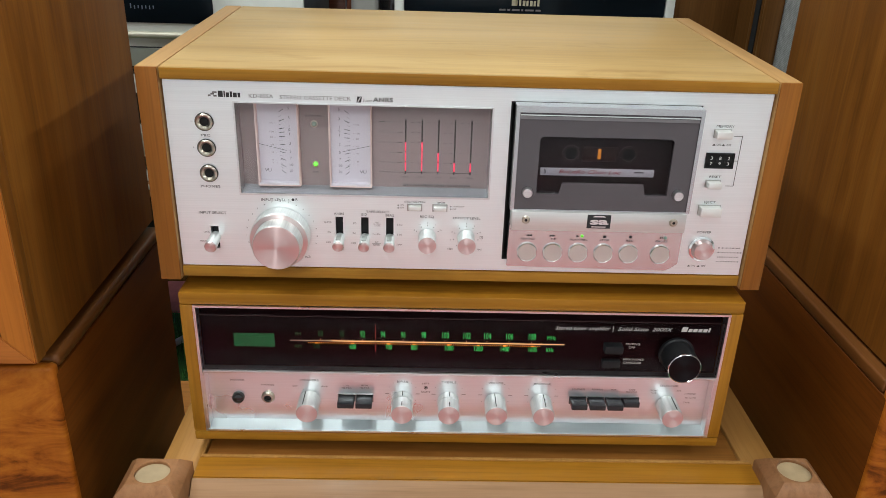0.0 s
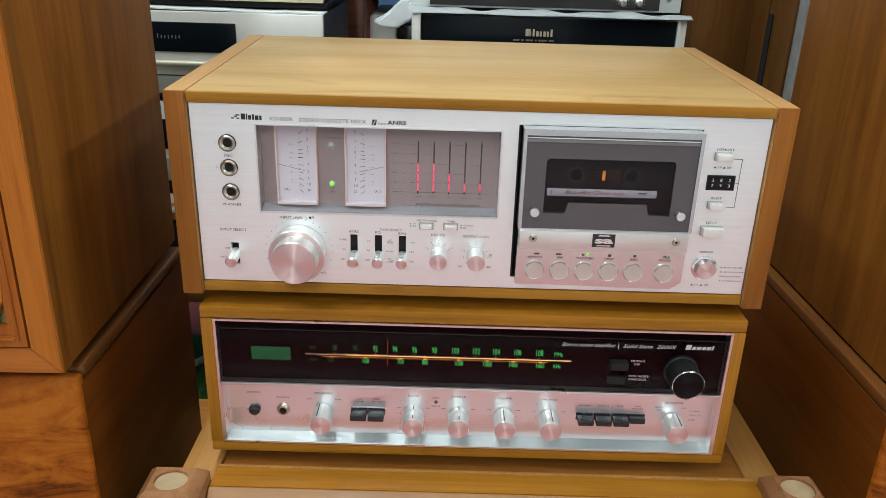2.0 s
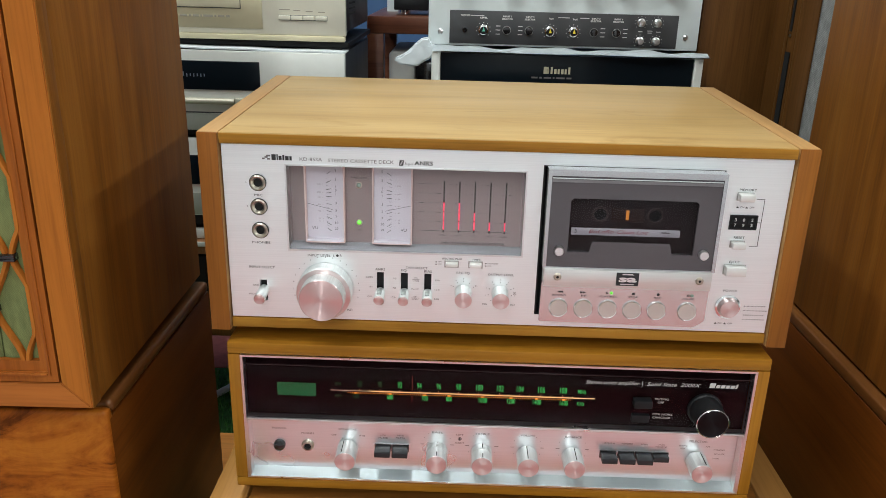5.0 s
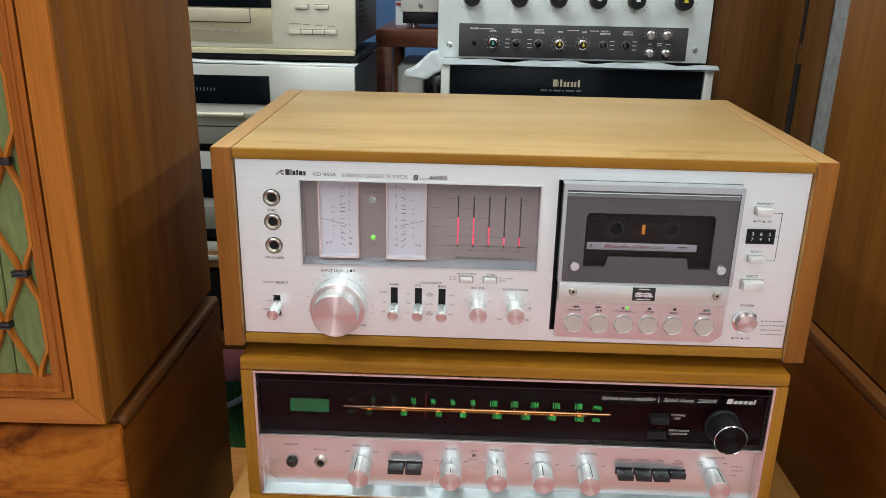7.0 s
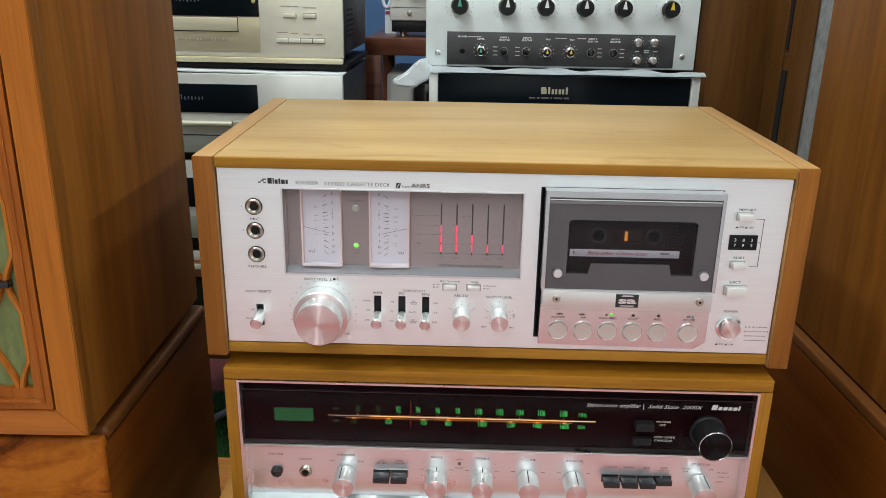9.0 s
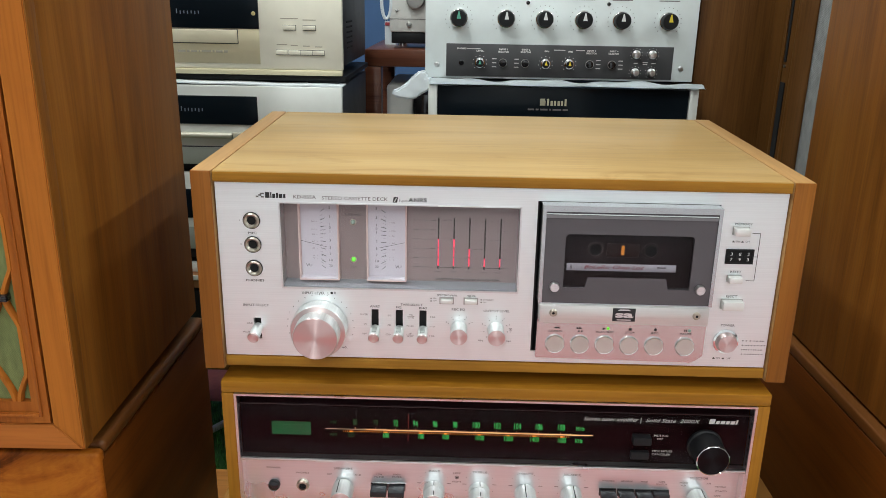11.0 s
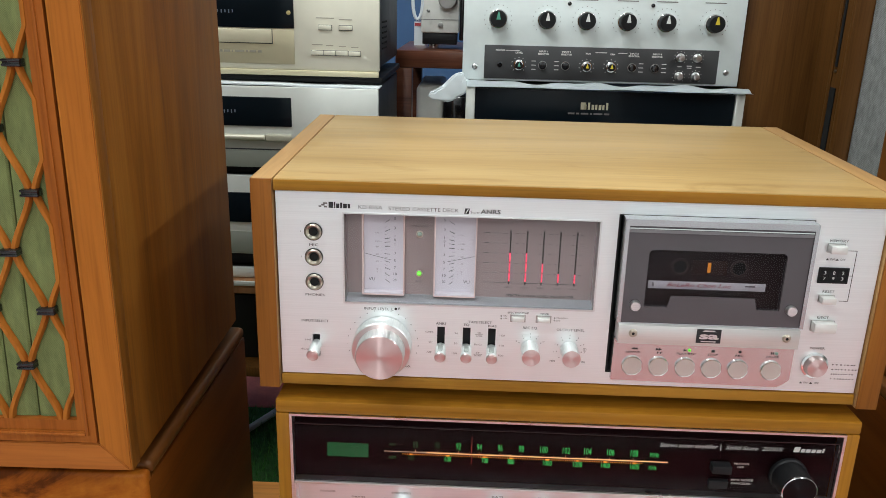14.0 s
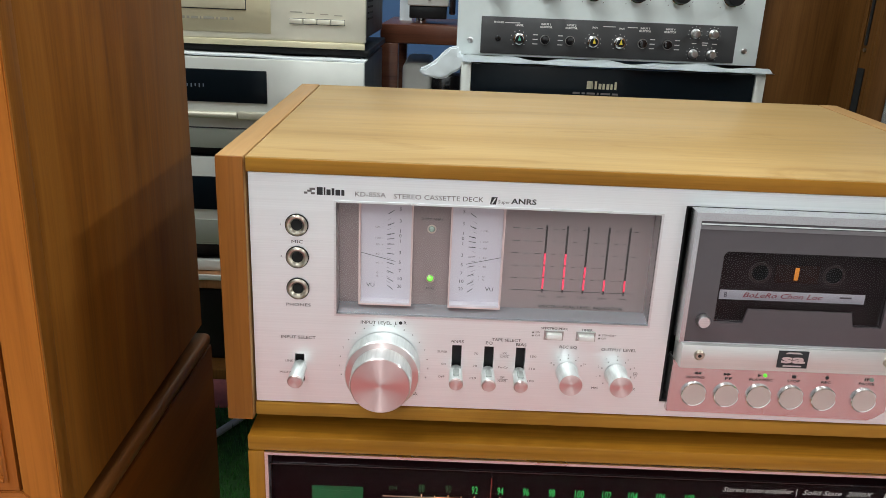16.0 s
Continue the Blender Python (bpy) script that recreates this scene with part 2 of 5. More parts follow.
# ---- mesh helpers ----
def bm_box(x0, x1, y0, y1, z0, z1, bevel=0.0, bm=None, seg=2):
    bm = bm or bmesh.new()
    vs = bmesh.ops.create_cube(bm, size=1.0)["verts"]
    for v in vs:
        v.co = ((x0 + x1) / 2 + v.co.x * (x1 - x0), (y0 + y1) / 2 + v.co.y * (y1 - y0), (z0 + z1) / 2 + v.co.z * (z1 - z0))
    if bevel:
        es = {e for v in vs for e in v.link_edges}
        bmesh.ops.bevel(bm, geom=list(es), offset=bevel, segments=seg, affect="EDGES", profile=0.5)
    return bm


def bm_lathe(profile, cx, cz, y0, seg=40, bm=None):
    """A turned solid about a line along y through (cx, cz). profile: (radius, distance towards -y from y0)."""
    bm = bm or bmesh.new()
    rings = []
    for r, d in profile:
        if r <= 1e-6:
            rings.append([bm.verts.new((cx, y0 - d, cz))])
        else:
            rings.append([bm.verts.new((cx + r * math.cos(2 * math.pi * k / seg), y0 - d, cz + r * math.sin(2 * math.pi * k / seg))) for k in range(seg)])
    for a, b in zip(rings, rings[1:]):
        for k in range(seg):
            j = (k + 1) % seg
            if len(a) == 1 and len(b) == 1:
                continue
            if len(a) == 1:
                bm.faces.new((a[0], b[j], b[k]))
            elif len(b) == 1:
                bm.faces.new((a[k], a[j], b[0]))
            else:
                bm.faces.new((a[k], a[j], b[j], b[k]))
    return bm


def bm_rod(p, q, r, seg=12, bm=None, r2=None):
    bm = bm or bmesh.new()
    p, q = Vector(p), Vector(q)
    turn = (q - p).to_track_quat("Z", "Y").to_matrix().to_4x4()
    bmesh.ops.create_cone(bm, cap_ends=True, segments=seg, radius1=r, radius2=r if r2 is None else r2, depth=(q - p).length,
                          matrix=Matrix.Translation((p + q) / 2) @ turn)
    return bm


def bm_plate(x0, x1, z0, z1, y, depth, holes):
    """A plate in the plane y whose holes go through; the rims turn back by depth."""
    bm = bmesh.new()
    xs = sorted({x0, x1, *[h[0] for h in holes], *[h[1] for h in holes]})
    zs = sorted({z0, z1, *[h[2] for h in holes], *[h[3] for h in holes]})
    grid = {(i, j): bm.verts.new((x, y, z)) for i, x in enumerate(xs) for j, z in enumerate(zs)}
    for i in range(len(xs) - 1):
        for j in range(len(zs) - 1):
            mx, mz = (xs[i] + xs[i + 1]) / 2, (zs[j] + zs[j + 1]) / 2
            if not any(h[0] < mx < h[1] and h[2] < mz < h[3] for h in holes):
                bm.faces.new((grid[i, j], grid[i + 1, j], grid[i + 1, j + 1], grid[i, j + 1]))
    rim = [e for e in bm.edges if e.is_boundary]
    made = bmesh.ops.extrude_edge_only(bm, edges=rim)["geom"]
    bmesh.ops.translate(bm, verts=[g for g in made if isinstance(g, bmesh.types.BMVert)], vec=(0, depth, 0))
    bmesh.ops.delete(bm, geom=[v for v in bm.verts if not v.link_faces], context="VERTS")
    return bm


def bm_outline(points, y0, y1, bevel=0.0):
    """A solid from an outline in x, z between two depths."""
    bm = bmesh.new()
    f = bm.faces.new([bm.verts.new((x, y1, z)) for x, z in points])
    made = bmesh.ops.extrude_face_region(bm, geom=[f])["geom"]
    bmesh.ops.translate(bm, verts=[g for g in made if isinstance(g, bmesh.types.BMVert)], vec=(0, y0 - y1, 0))
    bmesh.ops.recalc_face_normals(bm, faces=bm.faces)
    if bevel:
        bmesh.ops.bevel(bm, geom=list(bm.edges), offset=bevel, segments=2, affect="EDGES")
    return bm


def root_of(ob):
    off = Vector((0, 0, 0))
    while ob:
        off += ob.location
        ob = ob.parent
    return off


def finish(bm, name, smooth=True):
    bmesh.ops.recalc_face_normals(bm, faces=bm.faces)
    me = bpy.data.meshes.new(name)
    bm.to_mesh(me)
    bm.free()
    if smooth:
        me.shade_smooth()
        me.set_sharp_from_angle(angle=radians(32))
    return me


def thing(name, label, category, base=(0, 0, 0), group="", kind=""):
    ob = new(name)
    ob.empty_display_size = 0.05
    ob.location = base
    return tagged(ob, label, category, group, kind)


def part(name, bm, material, parent=None, label="", spin=None):
    """Links a bmesh, made in world places, as one mesh under a thing or a part. spin: the mesh keeps this place as its origin."""
    off = root_of(parent)
    local = Vector(spin) if spin else off
    bmesh.ops.translate(bm, verts=bm.verts, vec=-local)
    ob = new(name, finish(bm, name))
    if spin:
        ob.location = local - off
    ob.data.materials.append(material)
    ob.parent = parent
    if label:
        ob["label"] = label
    return ob


def solid(name, bm, material, label, category, kind="", group="", base=None):
    """A thing of one mesh."""
    base = Vector(base or (0, 0, 0))
    bmesh.ops.translate(bm, verts=bm.verts, vec=-base)
    ob = new(name, finish(bm, name))
    ob.location = base
    ob.data.materials.append(material)
    return tagged(ob, label, category, group, kind)


def lettering(body, x, z, y, size, material, parent, align="CENTER", shear=0.0, bold=0.0, width=None, name="lettering"):
    """Raised print, upright in the plane y, facing -y. size: the height of capitals."""
    cu = bpy.data.curves.new(name, "FONT")
    cu.body, cu.size, cu.align_x, cu.align_y, cu.shear, cu.offset, cu.resolution_u = body, size / 0.69, align, "CENTER", shear, bold, 2
    tmp = bpy.data.objects.new(name, cu)
    scene.collection.objects.link(tmp)
    me = bpy.data.meshes.new_from_object(tmp.evaluated_get(bpy.context.evaluated_depsgraph_get()))
    bpy.data.objects.remove(tmp)
    bpy.data.curves.remove(cu)
    xs = [v.co.x for v in me.vertices]
    stretch = width / (max(xs) - min(xs)) if width else 1.0
    me.transform(Matrix.Translation(Vector((x, y, z)) - root_of(parent)) @ Matrix.Rotation(radians(90), 4, "X") @ Matrix.Diagonal((stretch, 1, 1, 1)))
    ob = new(name, me)
    me.materials.clear()
    me.materials.append(material)
    ob.parent = parent
    return ob


tube_glow = mat("tube_glow", (0.9, 0.9, 0.9), 0.4, emit=(0.93, 1.0, 1.0), power=8.0)

# ---- the room ----
solid("floor", bm_box(-3, 3, -3.5, 3, -0.06, 0.0), tile_pale, "pale tiled shop floor", "floor", "structure")
solid("turf_mat", bm_box(-2.2, 2.2, -0.35, 1.155, 0.0, 0.012), turf_base, "green artificial turf mat under the display", "turf")
solid("ceiling", bm_box(-3, 3, -3.5, 3, 2.75, 2.85), ceiling_paint, "plain white painted ceiling", "ceiling", "structure")
solid("wall_west", bm_box(-3.1, -3, -3.5, 3, 0, 2.75), wall_paint, "plain pale painted wall", "wall", "structure")
solid("wall_east", bm_box(3, 3.1, -3.5, 3, 0, 2.75), wall_paint, "plain pale painted wall", "wall", "structure")
solid("wall_south", bm_box(-3, 3, -3.6, -3.5, 0, 2.75), white_paint, "plain pale painted wall", "wall", "structure")
solid("wall_north", bm_box(-3, 3, 2.2, 2.3, 0, 2.75), blue_paint, "blue painted wall behind the shelves", "wall", "structure")
solid("carpet", bm_box(-1.6, 1.6, -1.82, -0.69, 0.0, 0.012, 0.004), red_carpet, "red carpet runner lying on the floor", "carpet")
solid("carpet", bm_box(-1.2, 0.2, 1.16, 2.15, 0.0, 0.012, 0.004), red_carpet, "red carpet lying behind the rack", "carpet")
for lx, ly, lw in LAMPS:
    lamp = thing("ceiling_light", "white fluorescent ceiling light fitting", "ceiling light", (lx, ly, 2.75), "ceiling lights")
    part("housing", bm_box(lx - 0.06, lx + 0.06, ly - 0.63, ly + 0.63, 2.71, 2.75, 0.006), ceiling_paint, lamp)
    part("tube", bm_rod((lx, ly - 0.6, 2.685), (lx, ly + 0.6, 2.685), 0.013, 16), tube_glow, lamp, "glowing fluorescent tube")


# ---- loudspeakers and the cabinets below ----
def loudspeaker(x_face, y_front, z0, z1, width, depth, side, turn, z_support, label, group):
    """side: -1 for a speaker whose right-hand face is seen, 1 for the opposite one."""
    xa, xb = (x_face - width, x_face) if side < 0 else (x_face, x_face + width)
    sp = thing("loudspeaker", label, "loudspeaker", (x_face, y_front, z0), group)
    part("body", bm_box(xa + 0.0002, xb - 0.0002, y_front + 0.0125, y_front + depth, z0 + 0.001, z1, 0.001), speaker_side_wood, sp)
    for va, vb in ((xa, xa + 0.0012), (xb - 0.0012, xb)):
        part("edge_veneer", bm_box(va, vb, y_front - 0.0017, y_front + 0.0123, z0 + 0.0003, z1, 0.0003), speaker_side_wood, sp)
    for fx in (xa + 0.04, xb - 0.04):
        for fy in (y_front + 0.05, y_front + depth - 0.05):
            part("foot", bm_rod((fx, fy, z_support), (fx, fy, z0 + 0.002), 0.012, 16), black_plastic, sp)
    xa, xb = xa + 0.0013, xb - 0.0013
    w = 0.0235
    ya, yb = y_front - 0.002, y_front + 0.0128
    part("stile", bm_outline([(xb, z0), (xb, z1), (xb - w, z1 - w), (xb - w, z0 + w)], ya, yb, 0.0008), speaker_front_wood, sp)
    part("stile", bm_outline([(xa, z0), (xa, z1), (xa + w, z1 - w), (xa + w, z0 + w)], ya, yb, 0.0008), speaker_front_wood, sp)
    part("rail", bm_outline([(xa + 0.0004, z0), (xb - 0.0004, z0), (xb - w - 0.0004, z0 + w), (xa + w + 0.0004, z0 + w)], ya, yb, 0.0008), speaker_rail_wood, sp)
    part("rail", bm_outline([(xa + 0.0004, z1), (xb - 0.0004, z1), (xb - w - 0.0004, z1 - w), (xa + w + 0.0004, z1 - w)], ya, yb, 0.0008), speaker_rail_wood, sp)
    ia, ib, ja, jb = xa + w + 0.0015, xb - w - 0.0015, z0 + w + 0.0015, z1 - w - 0.0015
    gf = part("grille_frame", bm_plate(ia, ib, ja, jb, y_front - 0.0025, 0.012, [(ia + 0.0085, ib - 0.0085, ja + 0.0095, jb - 0.0095)]), grille_wood, sp)
    part("grille_bead", bm_plate(ia + 0.0088, ib - 0.0088, ja + 0.0098, jb - 0.0098, y_front - 0.0012, 0.006, [(ia + 0.0142, ib - 0.0142, ja + 0.0190, jb - 0.0190)]), grille_wood, gf)
    for ma, mb in ((ia + 0.0052, ia + 0.0080), (ib - 0.0080, ib - 0.0052)):
        part("grille_moulding", bm_box(ma, mb, y_front - 0.0040, y_front - 0.0020, ja + 0.006, jb - 0.006, 0.0009), grille_wood, gf)
    part("grille_moulding", bm_box(ia + 0.0082, ib - 0.0082, y_front - 0.0040, y_front - 0.0020, ja + 0.0056, ja + 0.0084, 0.0009), grille_wood, gf)
    ca, cb, da, db = ia + 0.0145, ib - 0.0145, ja + 0.0193, jb - 0.0193
    # cloth in flat folds with narrow slits between them
    ax = cb - 0.0112
    bm = bmesh.new()
    prof = [(ca, 0.004)]
    slits = sorted(ax - 0.0085 - 0.0212 * k for k in range(-1, 18))
    for sx in slits:
        if ca + 0.003 < sx < cb - 0.003:
            prof += [(sx - 0.0022, 0.0036), (sx - 0.0007, 0.0048), (sx - 0.0004, 0.0088), (sx + 0.0004, 0.0088), (sx + 0.0009, 0.0040), (sx + 0.006, 0.0031)]
    prof.append((cb, 0.004))
    prev = None
    for x, d in prof:
        cur = [bm.verts.new((x if x in (ca, cb) else x - 0.012 * (1 - k / 6), y_front + d, da + (db - da) * k / 6)) for k in range(7)]
        if prev:
            for k in range(6):
                bm.faces.new((prev[k], cur[k], cur[k + 1], prev[k + 1]))
        prev = cur
    part("grille_cloth", bm, green_cloth, sp, "sage green folded grille cloth")
    # lattice of bowed bars, tied in pairs where they touch
    half, pz, z_tie = 0.0106, 0.0905, 0.758
    n_bars = int((cb - ca) / (2 * half))
    for i in range(-1, n_bars):
        bm = bmesh.new()
        xc = ax - half - 2 * half * i
        sgn = 1 if i % 2 == 0 else -1
        steps = int((db - da) / 0.006)
        hw, prev = 0.0023, None
        for k in range(steps + 1):
            z = da + (db - da) * k / steps
            c = math.cos(2 * math.pi * (z - z_tie) / pz)
            c = 0.45 * c + 0.55 * math.asin(c) * 2 / math.pi
            x = min(max(xc + sgn * (half - 0.0016) * c, ca), cb)
            cur = [bm.verts.new((x + dx, y_front + dy, z)) for dx, dy in ((-hw, 0.000), (-hw * 0.6, -0.0018), (hw * 0.6, -0.0018), (hw, 0.000), (hw, 0.0029), (-hw, 0.0029))]
            if prev:
                for a in range(6):
                    b = (a + 1) % 6
                    bm.faces.new((prev[a], prev[b], cur[b], cur[a]))
            prev = cur
        part("lattice_bar", bm, speaker_front_wood, sp)
        for n in range(-8, 8):
            z = z_tie + pz * n + (0 if i % 2 == 0 else pz / 2)
            x = xc + half
            if ca + 0.008 < x < cb - 0.006 and da + 0.02 < z < db - 0.02:
                bm = bm_box(x - 0.0062, x + 0.0062, y_front - 0.0042, y_front + 0.004, z - 0.0030, z + 0.0030, 0.0012)
                bm_box(x - 0.0066, x + 0.0066, y_front - 0.0050, y_front + 0.003, z - 0.0026, z - 0.0006, 0.0007, bm)
                bm_box(x - 0.0066, x + 0.0066, y_front - 0.0050, y_front + 0.003, z + 0.0006, z + 0.0026, 0.0007, bm)
                part("tie", bm, black_gloss, sp, "black metal lattice tie")
    sp.rotation_euler.z = radians(turn)
    return sp


loudspeaker(-0.3410, -0.026, 0.6220, 1.22, 0.36, 0.305, -1, 1.2, 0.6165, "walnut loudspeaker with a lattice over green grille cloth", "loudspeakers")
loudspeaker(0.370, -0.026, 0.6145, 1.22, 0.36, 0.333, 1, 0.0, 0.6122, "walnut loudspeaker seen from its plain veneered side", "loudspeakers")


def base_cabinet(xa, xb, yf, yb, z1, turn, edge, label):
    cab = thing("cabinet", label, "cabinet", ((xa + xb) / 2, yf, 0), "cabinets under the loudspeakers")
    part("body", bm_box(xa, xb, yf + 0.004, yb, 0.0, z1 - 0.0128, 0.002), base_wood, cab)
    part("front_panel", bm_box(xa + 0.0005, xb - 0.0005, yf, yf + 0.012, 0.002, z1 - 0.0045, 0.0042, None, 3), base_burl, cab, "orange burl veneer front")
    part("top_board", bm_box(xa, xb, yf + 0.0122, yb, z1 - 0.0126, z1, edge, None, 4), base_top_wood, cab)
    cab.rotation_euler.z = radians(turn)
    return cab


base_cabinet(-0.72, -0.3355, -0.02, 0.275, 0.6165, 0.5, 0.0050, "dark brown cabinet with an orange burl front under a loudspeaker")
base_cabinet(0.36, 0.74, -0.03, 0.42, 0.6122, 0.0, 0.0024, "dark brown wooden cabinet under the other loudspeaker")

# ---- the table ----
table = thing("side_table", "low golden oak table with round-inlaid corner posts", "table", (0.017, 0.15, 0))
TZ = 0.518
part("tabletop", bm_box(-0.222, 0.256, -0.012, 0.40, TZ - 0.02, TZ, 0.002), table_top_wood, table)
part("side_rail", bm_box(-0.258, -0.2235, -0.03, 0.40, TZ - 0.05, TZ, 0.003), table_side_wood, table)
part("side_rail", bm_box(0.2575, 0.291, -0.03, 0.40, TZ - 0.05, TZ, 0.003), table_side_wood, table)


def rail_moulding(name, prof, material, label=""):
    bm = bmesh.new()
    a = [bm.verts.new((-0.224, y, z)) for y, z in prof]
    b = [bm.verts.new((0.263, y, z)) for y, z in prof]
    bm.faces.new(a), bm.faces.new(b)
    for k in range(len(prof)):
        j = (k + 1) % len(prof)
        bm.faces.new((a[k], a[j], b[j], b[k]))
    bmesh.ops.bevel(bm, geom=[e for e in bm.edges if abs(e.verts[0].co.x - e.verts[1].co.x) > 0.1], offset=0.0008, segments=2, affect="EDGES")
    return part(name, bm, material, table, label)


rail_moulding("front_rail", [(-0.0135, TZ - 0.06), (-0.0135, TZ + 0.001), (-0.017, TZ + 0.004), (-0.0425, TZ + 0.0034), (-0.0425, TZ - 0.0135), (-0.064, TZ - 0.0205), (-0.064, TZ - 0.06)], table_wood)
# bevel as its own strip, its glossy reflection painted in as paler wood
rail_moulding("rail_bevel", [(-0.0427, TZ - 0.0125), (-0.0427, TZ + 0.0036), (-0.046, TZ + 0.0026), (-0.0625, TZ - 0.0135), (-0.0642, TZ - 0.0200), (-0.0600, TZ - 0.0185)], table_bevel_sheen_wood, "bevelled edge of the rail with a pale painted sheen")
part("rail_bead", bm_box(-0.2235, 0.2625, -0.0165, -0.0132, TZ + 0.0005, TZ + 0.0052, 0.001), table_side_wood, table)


def corner_post(xa, xb, ya, yb, zt):
    """A square post with a bevelled head and a round recess that holds a pale disc."""
    cx, cy, half, n = (xa + xb) / 2, (ya + yb) / 2, (xb - xa) / 2, 40
    bm = bmesh.new()
    rings = []
    for size, dz, square in ((0.0140, -0.0045, 0), (0.0140, -0.0006, 0), (0.0146, 0.0, 0), (half - 0.0085, 0.0, 1), (half - 0.0080, -0.0004, 1), (half - 0.0004, -0.0085, 1), (half, -0.0095, 1), (half, -0.030, 1)):
        ring = []
        for k in range(n):
            c, s = math.cos(2 * math.pi * k / n), math.sin(2 * math.pi * k / n)
            r = size / max(abs(c), abs(s)) if square else size
            ring.append(bm.verts.new((cx + r * c, cy + r * s * (yb - ya) / (xb - xa), zt + dz)))
        rings.append(ring)
    for p, q in zip(rings, rings[1:]):
        for k in range(n):
            j = (k + 1) % n
            bm.faces.new((p[k], p[j], q[j], q[k]))
    post = part("post", bm, post_wood, table, "reddish mahogany corner post")
    part("leg", bm_box(xa + 0.003, xb - 0.003, ya + 0.003, yb - 0.003, 0.0, zt - 0.029), post_wood, post)
    bm = bmesh.new()
    bmesh.ops.create_cone(bm, cap_ends=True, segments=40, radius1=0.0139, radius2=0.0139, depth=0.003, matrix=Matrix.Translation((cx, cy, zt - 0.0045)))
    part("inlay", bm, inlay_wood, post, "pale round wooden inlay")


corner_post(-0.276, -0.225, -0.082, -0.034, 0.540)
corner_post(0.262, 0.310, -0.070, -0.022, 0.540)
corner_post(-0.276, -0.225, 0.38, 0.43, 0.512)
corner_post(0.262, 0.310, 0.38, 0.43, 0.512)

# ---- rack behind ----
def rack_unit(label, category, yf, xl, xr, z0, z1, depth, front, case):
    u = thing("audio_component", label, category, ((xl + xr) / 2, yf, z0), "stacked audio components")
    part("case", bm_box(xl + 0.004, xr - 0.004, yf + 0.012, yf + depth, z0 + 0.004, z1 - 0.003, 0.002), case, u)
    part("front_panel", bm_box(xl, xr, yf, yf + 0.012, z0, z1, 0.002), front, u)
    return u


RL, RR = -0.72, -0.236
# silver flap colour darkened to stand for the dark surroundings it reflects
flap_dark_reflection = mottled("flap_dark_reflection", (0.34, 0.36, 0.31), 0.4, 0.4, 0.03)
gold_print_2 = mat("amber_lens", (0.50, 0.40, 0.18), 0.3)
u1 = rack_unit("champagne disc player with a display and push buttons", "disc player", 0.78, RL, RR, 0.868, 1.02, 0.36, champagne, grey_side)
part("base_lip", bm_box(RL + 0.001, RR - 0.001, 0.7772, 0.7795, 0.8585, 0.8672, 0.001), champagne_lip, u1)
part("underside", bm_box(RL + 0.01, RR - 0.004, 0.7797, 0.81, 0.8582, 0.8678, 0.001), champagne_lip, u1)
part("display", bm_box(-0.66, -0.378, 0.777, 0.783, 0.935, 0.99, 0.001), glass_black, u1, "black display window")
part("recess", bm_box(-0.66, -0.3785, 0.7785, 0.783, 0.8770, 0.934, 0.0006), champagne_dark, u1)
part("tray_gap", bm_box(-0.62, -0.4143, 0.7780, 0.783, 0.9095, 0.9335), grey_side, u1)
part("disc_tray", bm_box(-0.62, -0.4155, 0.776, 0.7835, 0.9108, 0.9330, 0.0012), tray_paint, u1)
for bx in (-0.326, -0.292):
    part("button", bm_box(bx - 0.0105, bx + 0.0105, 0.7755, 0.783, 0.9345, 0.9415, 0.0006), champagne, u1)
    part("button_gap", bm_box(bx - 0.0113, bx + 0.0113, 0.7794, 0.783, 0.9335, 0.9422), grey_side, u1)
for k in range(4):
    bx = -0.340 + k * 0.0208
    part("button", bm_box(bx - 0.0098, bx + 0.0098, 0.7755, 0.783, 0.8935, 0.9005, 0.0006), champagne, u1)
    part("button_gap", bm_box(bx - 0.0104, bx + 0.0104, 0.7794, 0.783, 0.8925, 0.9012), grey_side, u1)
for k in range(6):
    part("vent", bm_box(RR - 0.0055, RR - 0.003, 0.86 + k * 0.0, 0.93, 0.90 + k * 0.009, 0.903 + k * 0.009), black_hole, u1)

blue_print = mat("display_print", (0.16, 0.19, 0.24), 0.4)
for k in range(7):
    part("emblem", bm_box(-0.517 + k * 0.0062, -0.5155 + k * 0.0062, 0.7762, 0.777, 0.9585 - 0.001 * (k % 2), 0.9630 + (0.003 if k == 0 else 0)), blue_print, u1, "pale emblem strokes")
part("indicator", bm_lathe([(0.0036, 0), (0.003, 0.0015), (0, 0.002)], -0.386, 0.960, 0.777, 16), gold_print_2, u1)
tray_print, xq = mat("champagne_print", (0.36, 0.33, 0.26), 0.5), -0.520
for w in (0.016, 0.007, 0.013, 0.005, 0.019, 0.006, 0.014, 0.009):
    part("print_line", bm_box(xq, xq + w - 0.003, 0.7779, 0.7786, 0.8948, 0.8985), tray_print, u1)
    xq += w
for px, pz, pw in ((-0.326, 0.953, 0.030), (-0.292, 0.951, 0.022), (-0.340, 0.910, 0.018), (-0.319, 0.909, 0.012), (-0.298, 0.908, 0.012), (-0.277, 0.907, 0.012)):
    part("print_line", bm_box(px - pw / 2, px + pw / 2, 0.7795, 0.7801, pz - 0.0007, pz + 0.0007), tray_print, u1)
part("side_band", bm_box(RR - 0.0045, RR - 0.0025, 0.793, 0.845, 0.873, 1.015), black_plastic, u1)
bm = bmesh.new()
